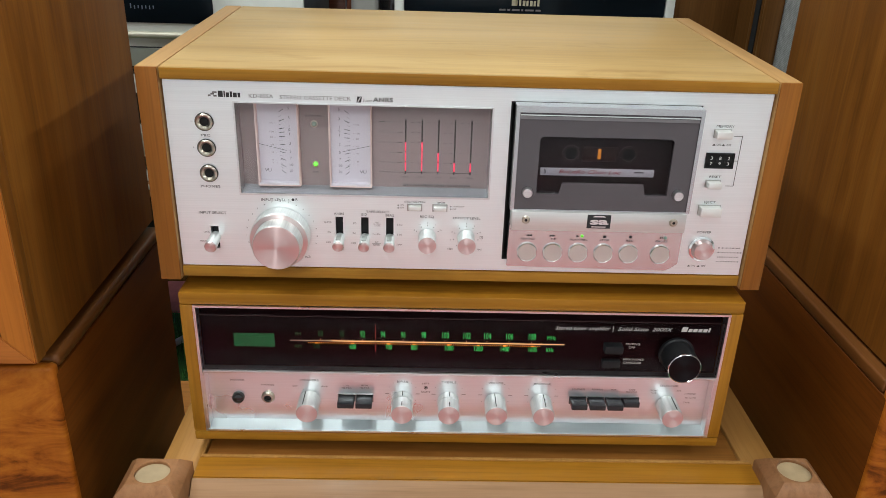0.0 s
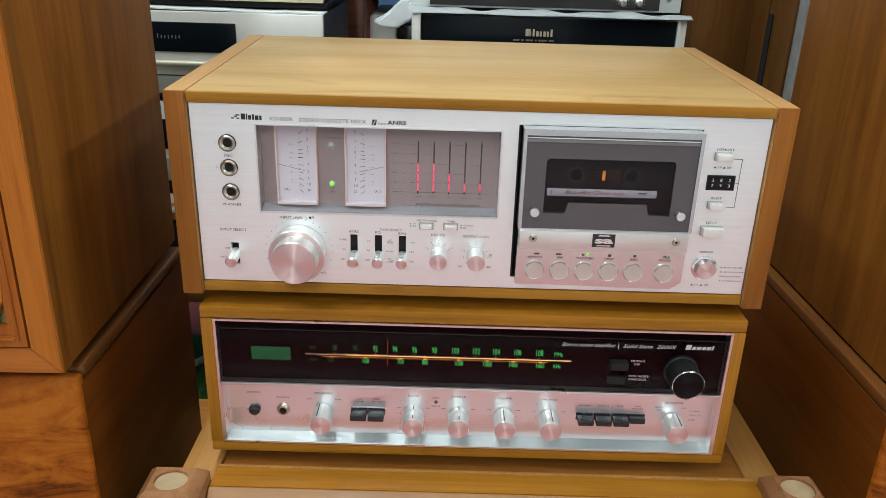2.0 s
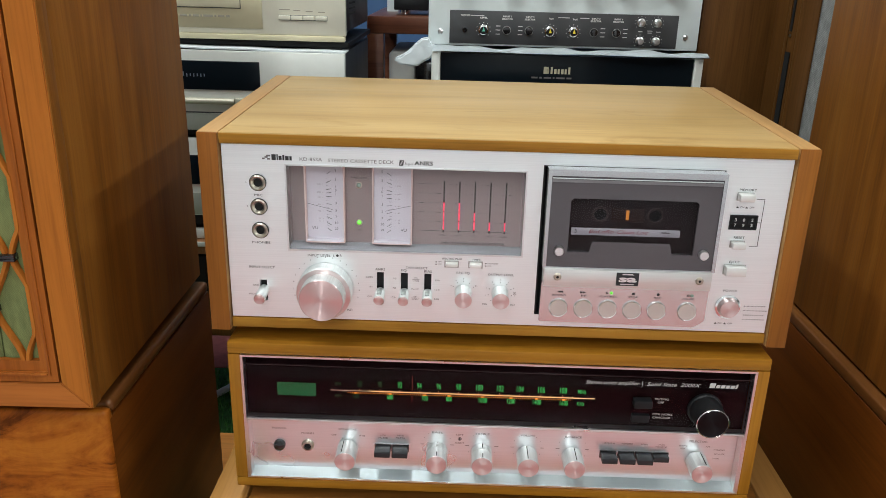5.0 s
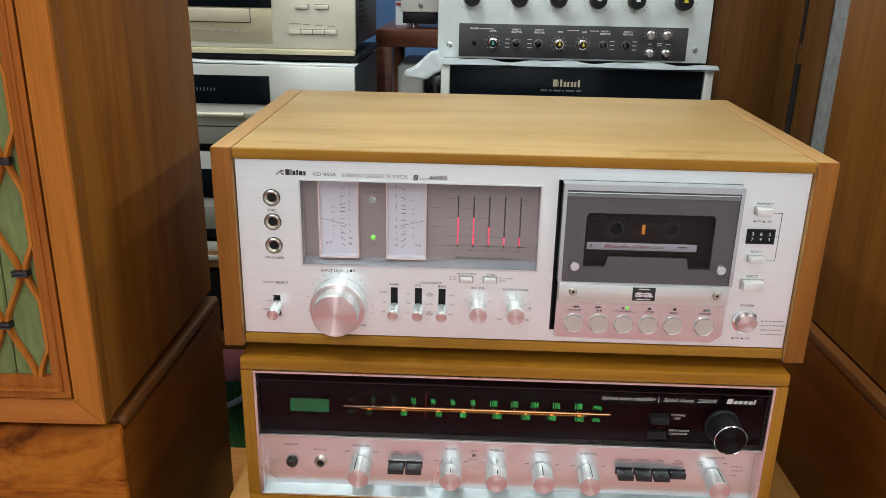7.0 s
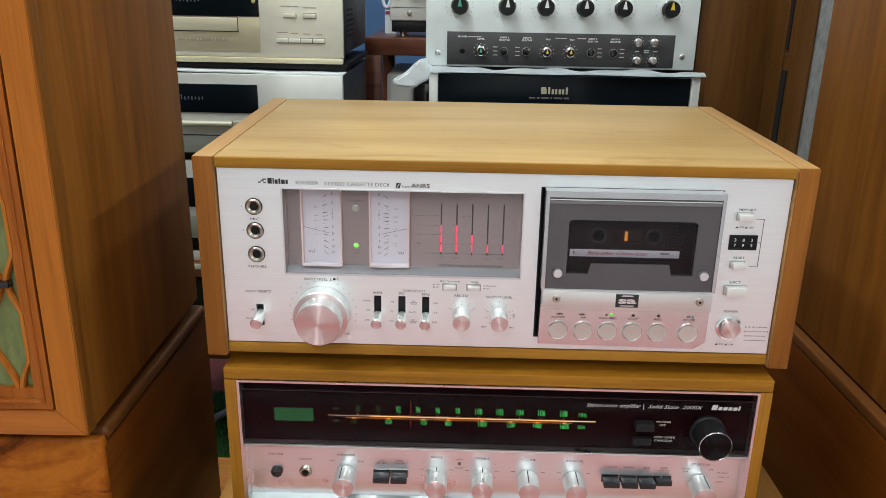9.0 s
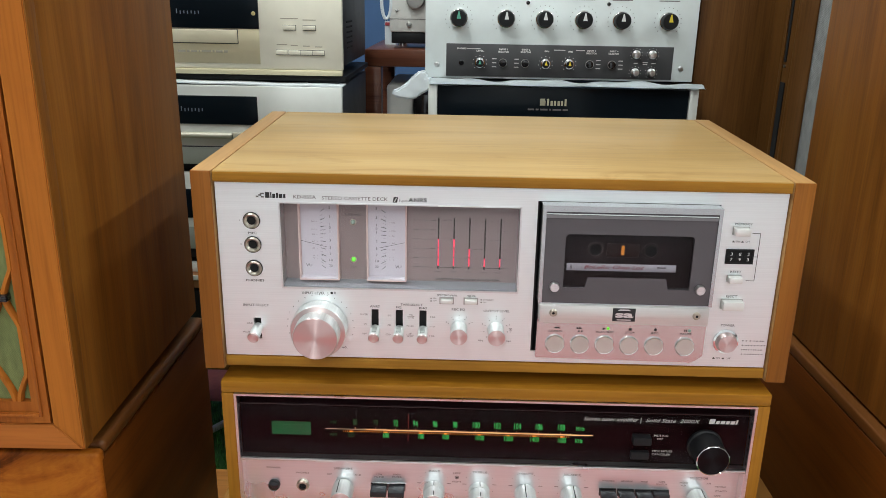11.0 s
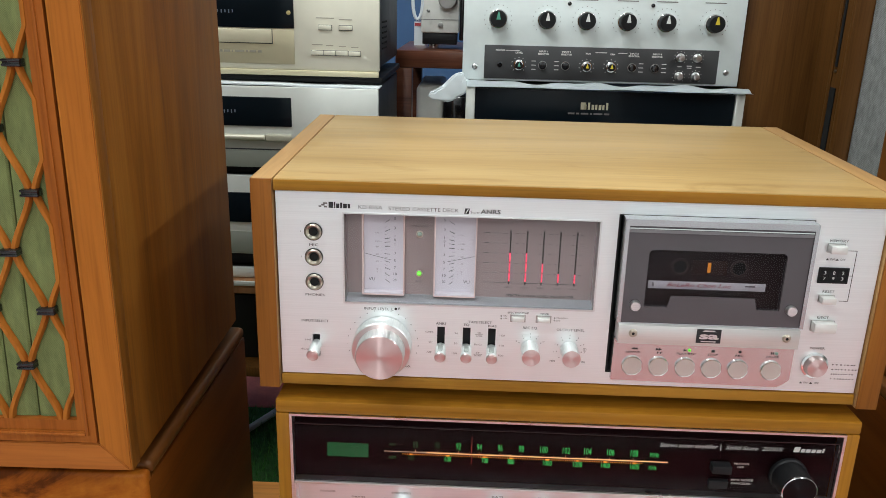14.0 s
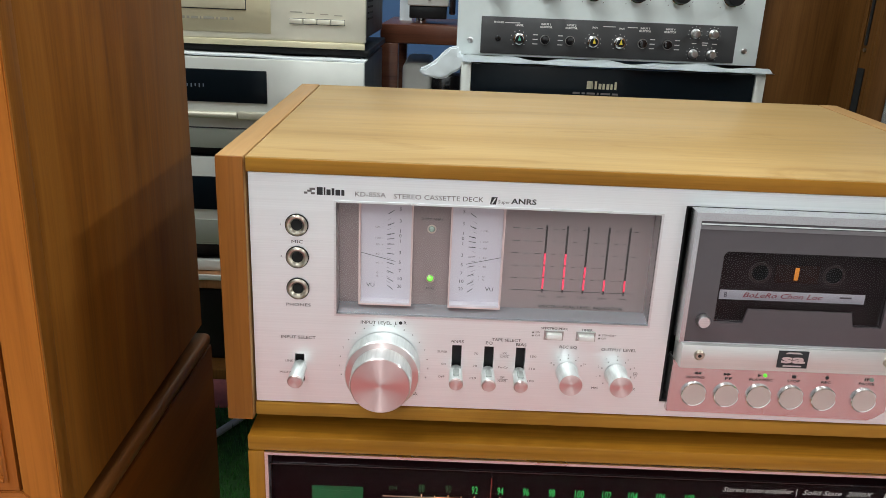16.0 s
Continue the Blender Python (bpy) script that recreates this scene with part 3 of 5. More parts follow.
for i in range(30):
    x0, x1 = RL + 0.03 + i * 0.0152, RL + 0.03 + (i + 1) * 0.0152
    z0, z1 = (0.8446 + 0.0062 * max(0.0, 0.78 - v) * min(1.0, 0.45 + v) + 0.0004 * math.sin(v * 23) for v in (i / 30, (i + 1) / 30))
    bm.faces.new([bm.verts.new(v) for v in ((x0, 0.753, z0), (x1, 0.753, z1), (x1, 0.80, z1), (x0, 0.80, z0))])
bmesh.ops.remove_doubles(bm, verts=bm.verts, dist=1e-5)
bmesh.ops.solidify(bm, geom=list(bm.faces), thickness=0.0022)
solid("paper_sheet", bm, cloth_white, "thin white foam sheet lying on the amplifier", "packing sheet")
u2 = rack_unit("silver amplifier with a dark display and a long handle bar", "amplifier", 0.75, RL, -0.2345, 0.705, 0.842, 0.38, silver_paint, grey_side)
part("display", bm_box(-0.66, -0.3805, 0.747, 0.753, 0.776, 0.8245, 0.001), glass_black, u2, "black display window")
part("handle_bar", bm_rod((-0.66, 0.742, 0.7575), (-0.425, 0.742, 0.7575), 0.0055, 20), handle_paint, u2)
part("handle_bar", bm_box(-0.424, -0.381, 0.739, 0.752, 0.752, 0.763, 0.002), handle_paint, u2)
part("seam", bm_box(RL + 0.002, -0.237, 0.7492, 0.751, 0.7355, 0.7375), grey_side, u2)
part("lower_panel", bm_box(RL + 0.002, -0.237, 0.7485, 0.751, 0.7055, 0.735, 0.0005), flap_dark_reflection, u2, "silver flap with a dark reflection in its colour")
for k in range(7):
    part("emblem", bm_box(-0.512 + k * 0.0060, -0.5105 + k * 0.0060, 0.7462, 0.747, 0.7985 - 0.001 * (k % 2), 0.8030 + (0.003 if k == 0 else 0)), blue_print, u2, "pale emblem strokes")
u3 = rack_unit("silver amplifier with a dark display under another", "amplifier", 0.75, RL, -0.2345, 0.548, 0.69, 0.38, silver_paint, grey_side)
part("display", bm_box(-0.66, -0.3805, 0.747, 0.753, 0.607, 0.66, 0.001), glass_black, u3, "black display window")
part("lower_panel", bm_box(RL + 0.002, -0.237, 0.7485, 0.751, 0.55, 0.59, 0.0005), flap_dark_reflection, u3, "silver flap with a dark reflection in its colour")
u4 = rack_unit("low silver component on the rack shelf", "amplifier", 0.75, RL, -0.2345, 0.503, 0.521, 0.38, silver_paint, grey_side)
solid("spacer", bm_box(RL + 0.02, -0.245, 0.775, 1.1, 0.5215, 0.5475), black_plastic, "black spacer between stacked components", "spacer")
solid("spacer", bm_box(RL + 0.02, -0.245, 0.775, 1.1, 0.6905, 0.7045), black_plastic, "black spacer between stacked components", "spacer")
rail = thing("component_stand", "black component stand with rails between the players", "stand", (-0.45, 0.78, 0.8425))
part("plate", bm_box(RL + 0.02, -0.232, 0.79, 1.12, 0.8475, 0.8575, 0.002), black_plastic, rail)
part("foot", bm_box(-0.30, -0.245, 0.79, 0.83, 0.8425, 0.8475), black_plastic, rail)
part("foot", bm_box(-0.66, -0.62, 0.79, 0.83, 0.8425, 0.8475), black_plastic, rail)

rack = thing("rack", "brown wooden audio rack with open shelf", "rack", (-0.48, 0.78, 0))
part("shelf", bm_box(-0.80, -0.16, 0.735, 1.2, 0.477, 0.502, 0.003), post_wood, rack)
part("shelf_edge", bm_box(-0.80, -0.16, 0.7325, 0.736, 0.493, 0.502, 0.001), silver_paint, rack)
for fx in (-0.79, -0.19):
    part("leg", bm_box(fx, fx + 0.03, 0.76, 0.80, 0.0, 0.477, 0.002), dark_panel_wood, rack)
    part("leg", bm_box(fx, fx + 0.03, 1.15, 1.19, 0.0, 0.477, 0.002), dark_panel_wood, rack)
part("lower_shelf", bm_box(-0.79, -0.17, 0.76, 1.19, 0.30, 0.32, 0.002), dark_panel_wood, rack)
solid("audio_component", bm_box(-0.72, -0.26, 0.80, 1.12, 0.32, 0.45, 0.004), black_plastic, "black component on the lower rack shelf", "amplifier", group="stacked audio components")

# ---- preamplifier and player on the middle rack ----
MX0, MX1, MY = -0.0975, 0.3845, 0.85
mid = thing("rack", "dark wooden stand under the preamplifier", "rack", (0.14, 0.9, 0))
part("top", bm_box(-0.13, 0.42, 0.80, 1.2, 0.65, 0.68, 0.003), dark_panel_wood, mid)
for fx in (-0.12, 0.37):
    part("leg", bm_box(fx, fx + 0.04, 0.84, 0.88, 0.0, 0.65, 0.002), dark_panel_wood, mid)
    part("leg", bm_box(fx, fx + 0.04, 1.1, 1.14, 0.0, 0.65, 0.002), dark_panel_wood, mid)
gold_print = mat("gold_print", (0.55, 0.50, 0.36), 0.4)
cd = thing("disc_player", "black glass-fronted disc player with silver edges", "disc player", (0.15, 0.82, 0.68))
part("case", bm_box(-0.085, 0.383, 0.825, 1.18, 0.684, 0.838, 0.002), black_plastic, cd)
part("front_glass", bm_box(-0.073, 0.3705, 0.808, 0.824, 0.682, 0.843, 0.001), glass_black, cd)
part("end_cap", bm_box(-0.0895, -0.0735, 0.806, 0.826, 0.681, 0.845, 0.002), silver_paint, cd)
part("end_cap", bm_box(0.371, 0.387, 0.806, 0.826, 0.681, 0.845, 0.002), silver_paint, cd)
for k, w in enumerate((0.010, 0.004, 0.004, 0.005, 0.004, 0.005, 0.004, 0.004)):
    part("emblem", bm_box(0.131 + k * 0.0062 - 0.022, 0.131 + k * 0.0062 - 0.022 + w * 0.85, 0.8068, 0.8082, 0.8115, 0.8235 if k in (0, 2, 7) else 0.820), gold_print, cd, "gold emblem strokes")
xq = 0.088
for w in (0.014, 0.008, 0.016, 0.006, 0.018, 0.012):
    part("print_line", bm_box(xq, xq + w - 0.003, 0.8073, 0.8082, 0.8030, 0.8058), grey_ink, cd)
    xq += w

pre = thing("preamplifier", "silver preamplifier with six black pointer knobs", "preamplifier", (0.14, 0.86, 0.852))
part("case", bm_box(MX0 + 0.012, MX1 - 0.012, MY + 0.006, 1.15, 0.858, 1.035, 0.002), black_plastic, pre)
part("front_panel", bm_box(MX0, MX1, MY, MY + 0.006, 0.853, 1.04, 0.0015), preamp_paint, pre)
sub = part("control_strip", bm_box(-0.0595, 0.346, MY - 0.002, MY + 0.001, 0.8565, 0.9135, 0.0005), mottled("charcoal_strip", (0.05, 0.05, 0.052), 0.45), pre, "charcoal control strip")
for sx in (-0.076, 0.362):
    part("screw", bm_lathe([(0.0048, 0), (0.0048, 0.001), (0.003, 0.0025), (0, 0.0025)], sx, 0.876, MY, 16), aluminium_fine, pre)
    part("screw", bm_lathe([(0.0048, 0), (0.0048, 0.001), (0.003, 0.0025), (0, 0.0025)], sx, 1.018, MY, 16), aluminium_fine, pre)
green_mark = mat("green_pointer", (0.10, 0.40, 0.28), 0.5)
yellow_mark = mat("yellow_pointer", (0.75, 0.58, 0.04), 0.5)
white_mark = mat("white_pointer", (0.8, 0.8, 0.78), 0.5)
for n, (kx, km) in enumerate(((-0.0382, green_mark), (0.0454, white_mark), (0.1133, white_mark), (0.1821, white_mark), (0.2486, white_mark), (0.3306, yellow_mark))):
    kz = 0.9575
    k = part("knob", bm_lathe([(0.0158, 0), (0.0158, 0.004), (0.0150, 0.006), (0.0142, 0.0065), (0.0136, 0.022), (0.0128, 0.0235), (0, 0.0235)], kx, kz, MY, 36), black_plastic, pre)
    part("skirt", bm_lathe([(0.0164, 0), (0.0164, 0.0042), (0.0154, 0.0062), (0.0144, 0.0067), (0.0144, 0.0)], kx, kz, MY, 36), chrome, k)
    part("pointer", bm_outline([(kx - 0.0037, kz - 0.001), (kx + 0.0037, kz - 0.001), (kx + 0.0008, kz + 0.0118), (kx - 0.0008, kz + 0.0118)], MY - 0.0246, MY - 0.0234), km, k)
    for a in range(15):
        ang = radians(225 - 270 / 14 * a)
        cx, cz = kx + 0.0235 * math.cos(ang), kz + 0.0235 * math.sin(ang)
        part("dial_mark", bm_box(cx - 0.0005, cx + 0.0005, MY - 0.0006, MY, cz - 0.0007, cz + 0.0007), grey_ink, k)
    part("print_line", bm_box(kx - 0.018, kx + 0.018, MY - 0.0006, MY, kz + 0.0335, kz + 0.0348), grey_ink, pre)
for hx in (0.083, 0.225):
    part("jewel", bm_lathe([(0.0035, 0), (0.003, 0.002), (0, 0.003)], hx, 0.985, MY, 16), black_gloss, pre)
Y2 = MY - 0.002
part("jack", bm_lathe([(0.0045, 0), (0.0045, 0.0015), (0.003, 0.0018), (0.003, 0.0002), (0, 0.0002)], -0.032, 0.8805, Y2, 18), black_gloss, sub)
for n, (kx, km) in enumerate(((0.001, green_mark), (0.1190, yellow_mark), (0.1612, yellow_mark))):
    k = part("knob", bm_lathe([(0.0095, 0), (0.009, 0.004), (0.0075, 0.0045), (0.0072, 0.012), (0, 0.0125)], kx, 0.881, Y2, 24), chrome, sub)
    part("cap", bm_lathe([(0.0062, 0.0126), (0.006, 0.0135), (0, 0.0135)], kx, 0.881, Y2, 24), black_plastic, k)
    part("pointer", bm_outline([(kx - 0.0025, 0.879), (kx + 0.0025, 0.879), (kx, 0.887)], Y2 - 0.0145, Y2 - 0.0136), km, k)
    for a in range(9):
        ang = radians(225 - 33.75 * a)
        cx, cz = kx + 0.0125 * math.cos(ang), 0.881 + 0.0125 * math.sin(ang)
        part("dial_mark", bm_box(cx - 0.0006, cx + 0.0006, Y2 - 0.0005, Y2, cz - 0.0006, cz + 0.0006), white_ink, k)
for kx in (0.0425, 0.0823, 0.198, 0.2378):
    k = part("toggle", bm_lathe([(0.007, 0), (0.007, 0.002), (0.0055, 0.003), (0.0055, 0.009), (0, 0.0095)], kx, 0.881, Y2, 20), black_gloss, sub)
    part("collar", bm_lathe([(0.0075, 0), (0.0075, 0.0022), (0.0068, 0.0022), (0.0068, 0)], kx, 0.881, Y2, 20), steel, k)
    d = -1 if kx < 0.1 else 1
    for z in (0.888, 0.881, 0.874):
        part("print_line", bm_box(kx + d * 0.0155 - 0.004, kx + d * 0.0155 + 0.004, Y2 - 0.0005, Y2, z - 0.0006, z + 0.0006), white_ink, sub)
for kx in (0.2802, 0.3090):
    for kz in (0.900, 0.8685):
        part("knob", bm_lathe([(0.0075, 0), (0.0075, 0.002), (0.0055, 0.003), (0.0052, 0.012), (0, 0.0125)], kx, kz, Y2, 24), aluminium_fine, sub)
        for a in range(9):
            ang = radians(225 - 33.75 * a)
            cx, cz = kx + 0.0105 * math.cos(ang), kz + 0.0105 * math.sin(ang)
            part("dial_mark", bm_box(cx - 0.0005, cx + 0.0005, Y2 - 0.0005, Y2, cz - 0.0005, cz + 0.0005), white_ink, sub)
for px, pz, pw, words in ((-0.032, 0.905, 0.016, "PHONES"), (0.001, 0.9015, 0.013, "LEVEL"), (0.043, 0.9045, 0.015, "INPUT 1"), (0.043, 0.9003, 0.019, "SELECTOR"), (0.083, 0.9045, 0.015, "INPUT 2"), (0.083, 0.9003, 0.019, "SELECTOR"),
                          (0.1205, 0.9025, 0.008, "PAN"), (0.163, 0.9025, 0.008, "PAN"), (0.2, 0.9045, 0.015, "INPUT 3"), (0.2, 0.9003, 0.019, "SELECTOR"), (0.24, 0.9045, 0.015, "INPUT 4"), (0.24, 0.9003, 0.019, "SELECTOR")):
    lettering(words, px, pz, Y2 - 0.0004, 0.0027, white_ink, sub, width=pw, bold=0.00015)
bars_at = ((-0.0105, 0.905, 0.024), (0.143, 0.905, 0.020), (0.180, 0.905, 0.016), (0.297, 0.8862, 0.009), (0.297, 0.8828, 0.008), (0.2802, 0.8848, 0.007), (0.3125, 0.8848, 0.008))
for px, pz, pw in bars_at:
    part("print_line", bm_box(px - pw / 2, px + pw / 2, Y2 - 0.0005, Y2, pz - 0.0006, pz + 0.0006), white_ink, sub)

# white foam sheet lying between the player and the preamplifier
bm = bmesh.new()
nx, ny = 60, 10
rows = []
for j in range(ny + 1):
    row = []
    for i in range(nx + 1):
        u = i / nx
        x = -0.088 + u * 0.484
        wav = 0.004 * math.sin(u * 19) + 0.003 * math.sin(u * 41 + 1)
        y = 0.795 + 0.03 * (j / ny) + 0.003 * math.sin(u * 13)
        z = 0.8475 + 0.0055 + wav * 0.5 - (0.014 * (1 - j / ny) ** 2)
        row.append(bm.verts.new((x, y, max(z, 0.8462))))
    rows.append(row)
for j in range(ny):
    for i in range(nx):
        bm.faces.new((rows[j][i], rows[j][i + 1], rows[j + 1][i + 1], rows[j + 1][i]))
bmesh.ops.solidify(bm, geom=list(bm.faces), thickness=0.004)
drape = bm_outline([(-0.094, 0.868), (-0.106, 0.866), (-0.118, 0.857), (-0.130, 0.844), (-0.145, 0.834), (-0.157, 0.830), (-0.152, 0.823), (-0.140, 0.818), (-0.124, 0.816), (-0.108, 0.820), (-0.092, 0.832), (-0.078, 0.845), (-0.066, 0.852), (-0.094, 0.855)], 0.815, 0.846, 0.003)
bmesh.ops.triangulate(drape, faces=drape.faces)
bmesh.ops.subdivide_edges(drape, edges=drape.edges, cuts=2, use_grid_fill=True)
for vert in drape.verts:
    vert.co += noise.noise_vector(vert.co * 70) * 0.0022
tmp_me = bpy.data.meshes.new("tmp")
drape.to_mesh(tmp_me)
drape.free()
bm.from_mesh(tmp_me)
bpy.data.meshes.remove(tmp_me)
solid("foam_sheet", bm, cloth_white, "crumpled white foam sheet under the preamplifier", "packing sheet")

# ---- side table and device behind ----
st = thing("side_table", "red-brown wooden side table with square legs", "table", (-0.05, 1.35, 0))
part("tabletop", bm_box(-0.249, 0.12, 1.2, 1.6, 0.842, 0.8795, 0.003), red_table_wood, st)
for fx in (-0.249, 0.082):
    part("leg", bm_box(fx, fx + 0.037, 1.2, 1.237, 0.0, 0.842, 0.002), red_table_wood, st)
    part("leg", bm_box(fx, fx + 0.037, 1.56, 1.597, 0.0, 0.842, 0.002), red_table_wood, st)
part("shelf", bm_box(-0.245, 0.115, 1.24, 1.59, 0.66, 0.68, 0.002), red_table_wood, st)
dev = thing("turntable_motor", "white device with a chrome knob on black feet", "device", (-0.15, 1.3, 0.8795))
dwhite = mottled("white_device", (0.72, 0.71, 0.66), 0.4, 0.0, 0.05)
part("body", bm_box(-0.198, -0.112, 1.26, 1.36, 0.915, 1.06, 0.004), dwhite, dev)
part("plinth", bm_box(-0.194, -0.116, 1.265, 1.355, 0.89, 0.915, 0.002), black_plastic, dev)
part("foot", bm_rod((-0.17, 1.30, 0.8795), (-0.17, 1.30, 0.89), 0.013, 20), chrome, dev)
part("seam", bm_box(-0.1985, -0.1115, 1.2592, 1.262, 0.9435, 0.9445), grey_ink, dev)
part("knob", bm_lathe([(0.021, 0), (0.021, 0.01), (0.018, 0.014), (0, 0.015)], -0.138, 0.987, 1.26, 32), steel, dev)
part("screw", bm_lathe([(0.006, 0), (0.005, 0.004), (0, 0.005)], -0.153, 0.932, 1.26, 20), steel, dev)
part("screw", bm_lathe([(0.0035, 0), (0.003, 0.002), (0, 0.003)], -0.181, 0.9625, 1.26, 20), steel, dev)
part("lever", bm_box(-0.111, -0.098, 1.25, 1.30, 0.90, 1.06, 0.003), black_gloss, dev)
bm = bmesh.new()
loop = [(-0.205 + 0.011 * math.cos(a), 1.262, 0.985 + 0.042 * math.sin(a)) for a in (2 * math.pi * k / 24 for k in range(25))]
for p, q in zip(loop, loop[1:]):
    bm_rod(p, q, 0.0038, 8, bm)
part("strap", bm, cloth_white, dev, "white looped strap")
sg = thing("price_card", "small white price card leaning on the table", "card", (-0.21, 1.4, 0.8795))
part("card", bm_box(-0.222, -0.195, 1.40, 1.402, 0.8795, 0.935), cloth_white, sg)
part("stripe", bm_box(-0.221, -0.196, 1.3985, 1.3998, 0.925, 0.932), red_ink, sg)
solid("storage_box", bm_box(-0.205, -0.143, 1.25, 1.5, 0.68, 0.80, 0.012, None, 3), dwhite, "pale grey box on the table shelf", "box")
solid("storage_box", bm_box(-0.142, -0.07, 1.27, 1.5, 0.68, 0.774, 0.003), black_gloss, "small black box on the table shelf", "box")

# ---- tall cabinets behind ----
tall = thing("tall_cabinet", "dark veneered tall cabinet with a moulded edge", "cabinet", (0.6, 0.9, 0))
part("body", bm_box(0.392, 0.545, 0.87, 1.3, 0.0, 1.5, 0.002), dark_panel_wood, tall)
part("edge_moulding", bm_box(0.5455, 0.567, 0.862, 0.9, 0.0, 1.5, 0.006, None, 3), dark_panel_wood, tall)
gs = thing("loudspeaker", "tall brown loudspeaker with a grey woven grille", "loudspeaker", (0.7, 0.76, 0), "loudspeakers")
part("body", bm_box(0.522, 0.95, 0.765, 1.1, 0.0, 1.5, 0.003), dark_panel_wood, gs)
part("stile", bm_box(0.5215, 0.552, 0.755, 0.766, 0.0, 1.5, 0.002), dark_panel_wood, gs)
part("grille_cloth", bm_box(0.5525, 0.93, 0.750, 0.764, 0.05, 1.45, 0.004), grey_cloth, gs, "grey woven grille cloth")
part("slot", bm_box(0.5195, 0.5213, 0.775, 0.793, 0.4, 0.862), black_hole, gs)
part("groove", bm_box(0.5196, 0.5213, 0.783, 0.790, 0.896, 1.5), black_hole, gs)
part("screw", bm_rod((0.5190, 0.786, 0.889), (0.5213, 0.786, 0.889), 0.0026, 14), steel, gs)
part("bead", bm_box(0.5188, 0.5213, 0.796, 0.806, 0.0, 1.5, 0.0012), dark_panel_wood, gs)

# ---- on the floor ----
solid("stool", bm_box(-0.50, -0.285, 0.30, 0.44, 0.0, 0.295, 0.004), orange_wood, "orange wooden block standing beside the table", "stool")
bm = bmesh.new()
pts = [(-0.70, 0.86), (-0.64, 0.93), (-0.571, 1.039), (-0.517, 1.143), (-0.45, 1.15), (-0.30, 1.12)]
for (ax, ay), (bx, by) in zip(pts, pts[1:]):
    bm_rod((ax, ay, 0.022), (bx, by, 0.022), 0.008, 10, bm)
solid("cable", bm, cloth_white, "white cable lying on the turf", "cable")

# short turf blades in the stretch beside the table
rng = np.random.default_rng(3)
n = 9000
bx, by = rng.uniform(-0.85, -0.15, n), rng.uniform(0.30, 1.15, n)
h, ang, lean = rng.uniform(0.012, 0.022, n), rng.uniform(0, 6.28, n), rng.uniform(0, 0.008, n)
wv = 0.0012
v = np.empty((n, 3, 3))
v[:, 0] = np.stack([bx - wv * np.cos(ang), by - wv * np.sin(ang), np.full(n, 0.011)], 1)
v[:, 1] = np.stack([bx + wv * np.cos(ang), by + wv * np.sin(ang), np.full(n, 0.011)], 1)
v[:, 2] = np.stack([bx + lean * np.sin(ang), by + lean * np.cos(ang), 0.011 + h], 1)
me = bpy.data.meshes.new("turf_blades")
me.from_pydata(v.reshape(-1, 3).tolist(), [], np.arange(3 * n).reshape(-1, 3).tolist())
me.materials.append(turf_blade)
tagged(new("turf_blades", me), "short green plastic turf blades on the mat", "turf", "", "stuff")

# ---- cassette deck ----
DB = 0.277


def rising(bm):
    """Lifts the upper side of the case towards the back."""
    for v in bm.verts:
        if v.co.z > 0.80:
            v.co.z += 0.0076 * max(0.0, v.co.y) / DB
    return bm


deck = thing("cassette_deck", "silver-faced cassette deck in a golden wooden case", "cassette deck", (0, 0.16, 0.678))
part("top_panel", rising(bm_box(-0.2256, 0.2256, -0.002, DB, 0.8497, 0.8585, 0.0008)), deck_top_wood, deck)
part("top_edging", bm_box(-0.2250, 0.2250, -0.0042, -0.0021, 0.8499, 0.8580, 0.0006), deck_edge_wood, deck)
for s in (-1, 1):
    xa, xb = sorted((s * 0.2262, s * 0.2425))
    part("side_panel", rising(bm_box(xa, xb, -0.0025, DB, 0.6885, 0.8587, 0.0009)), deck_side_sheen_wood, deck)
    # thin strip that carries the painted shade of the side panel's front face
    part("shaded_end", bm_box(xa + 0.0002, xb - 0.0002, -0.0045, -0.0026, 0.6888, 0.8584, 0.0007), deck_end_shaded_wood, deck, "front edge of the side panel with shade in its colour")
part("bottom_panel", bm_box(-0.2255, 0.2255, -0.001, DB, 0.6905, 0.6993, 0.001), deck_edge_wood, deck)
part("back_panel", bm_box(-0.225, 0.225, DB - 0.012, DB - 0.006, 0.70, 0.849), black_plastic, deck)
for fx in (-0.19, 0.19):
    for fy in (0.06, 0.24):
        part("foot", bm_rod((fx, fy, 0.678), (fx, fy, 0.6905), 0.014, 20), black_plastic, deck)
WIN, BAY = (-0.175, 0.0178, 0.7612, 0.8338), (0.0302, 0.1732, 0.7105, 0.8390)
slots = [(-0.2000, -0.1940, 0.7155, 0.7342), (-0.1022, -0.0962, 0.7160, 0.7442), (-0.0822, -0.0762, 0.7160, 0.7442), (-0.0626, -0.0566, 0.7160, 0.7442)]
face = part("faceplate", bm_plate(-0.2247, 0.2247, 0.7004, 0.8488, 0.0, 0.004, [WIN, BAY, *slots]), aluminium, deck, "brushed aluminium faceplate")
part("face_backing", bm_box(-0.224, 0.224, 0.0175, 0.0185, 0.7006, 0.8486), black_hole, deck)
for k, (a, b, c, d) in enumerate(slots):
    part("slot", bm_box(a - 0.0006, b + 0.0006, 0.004, 0.005, c - 0.0006, d + 0.0006), black_plastic, face)


def bars(name, spots, y, material, parent, h=0.0006):
    for x0, x1, z in spots:
        part(name, bm_box(x0, x1, y - 0.0002, y, z - h, z + h), material, parent)


TY = -0.0002
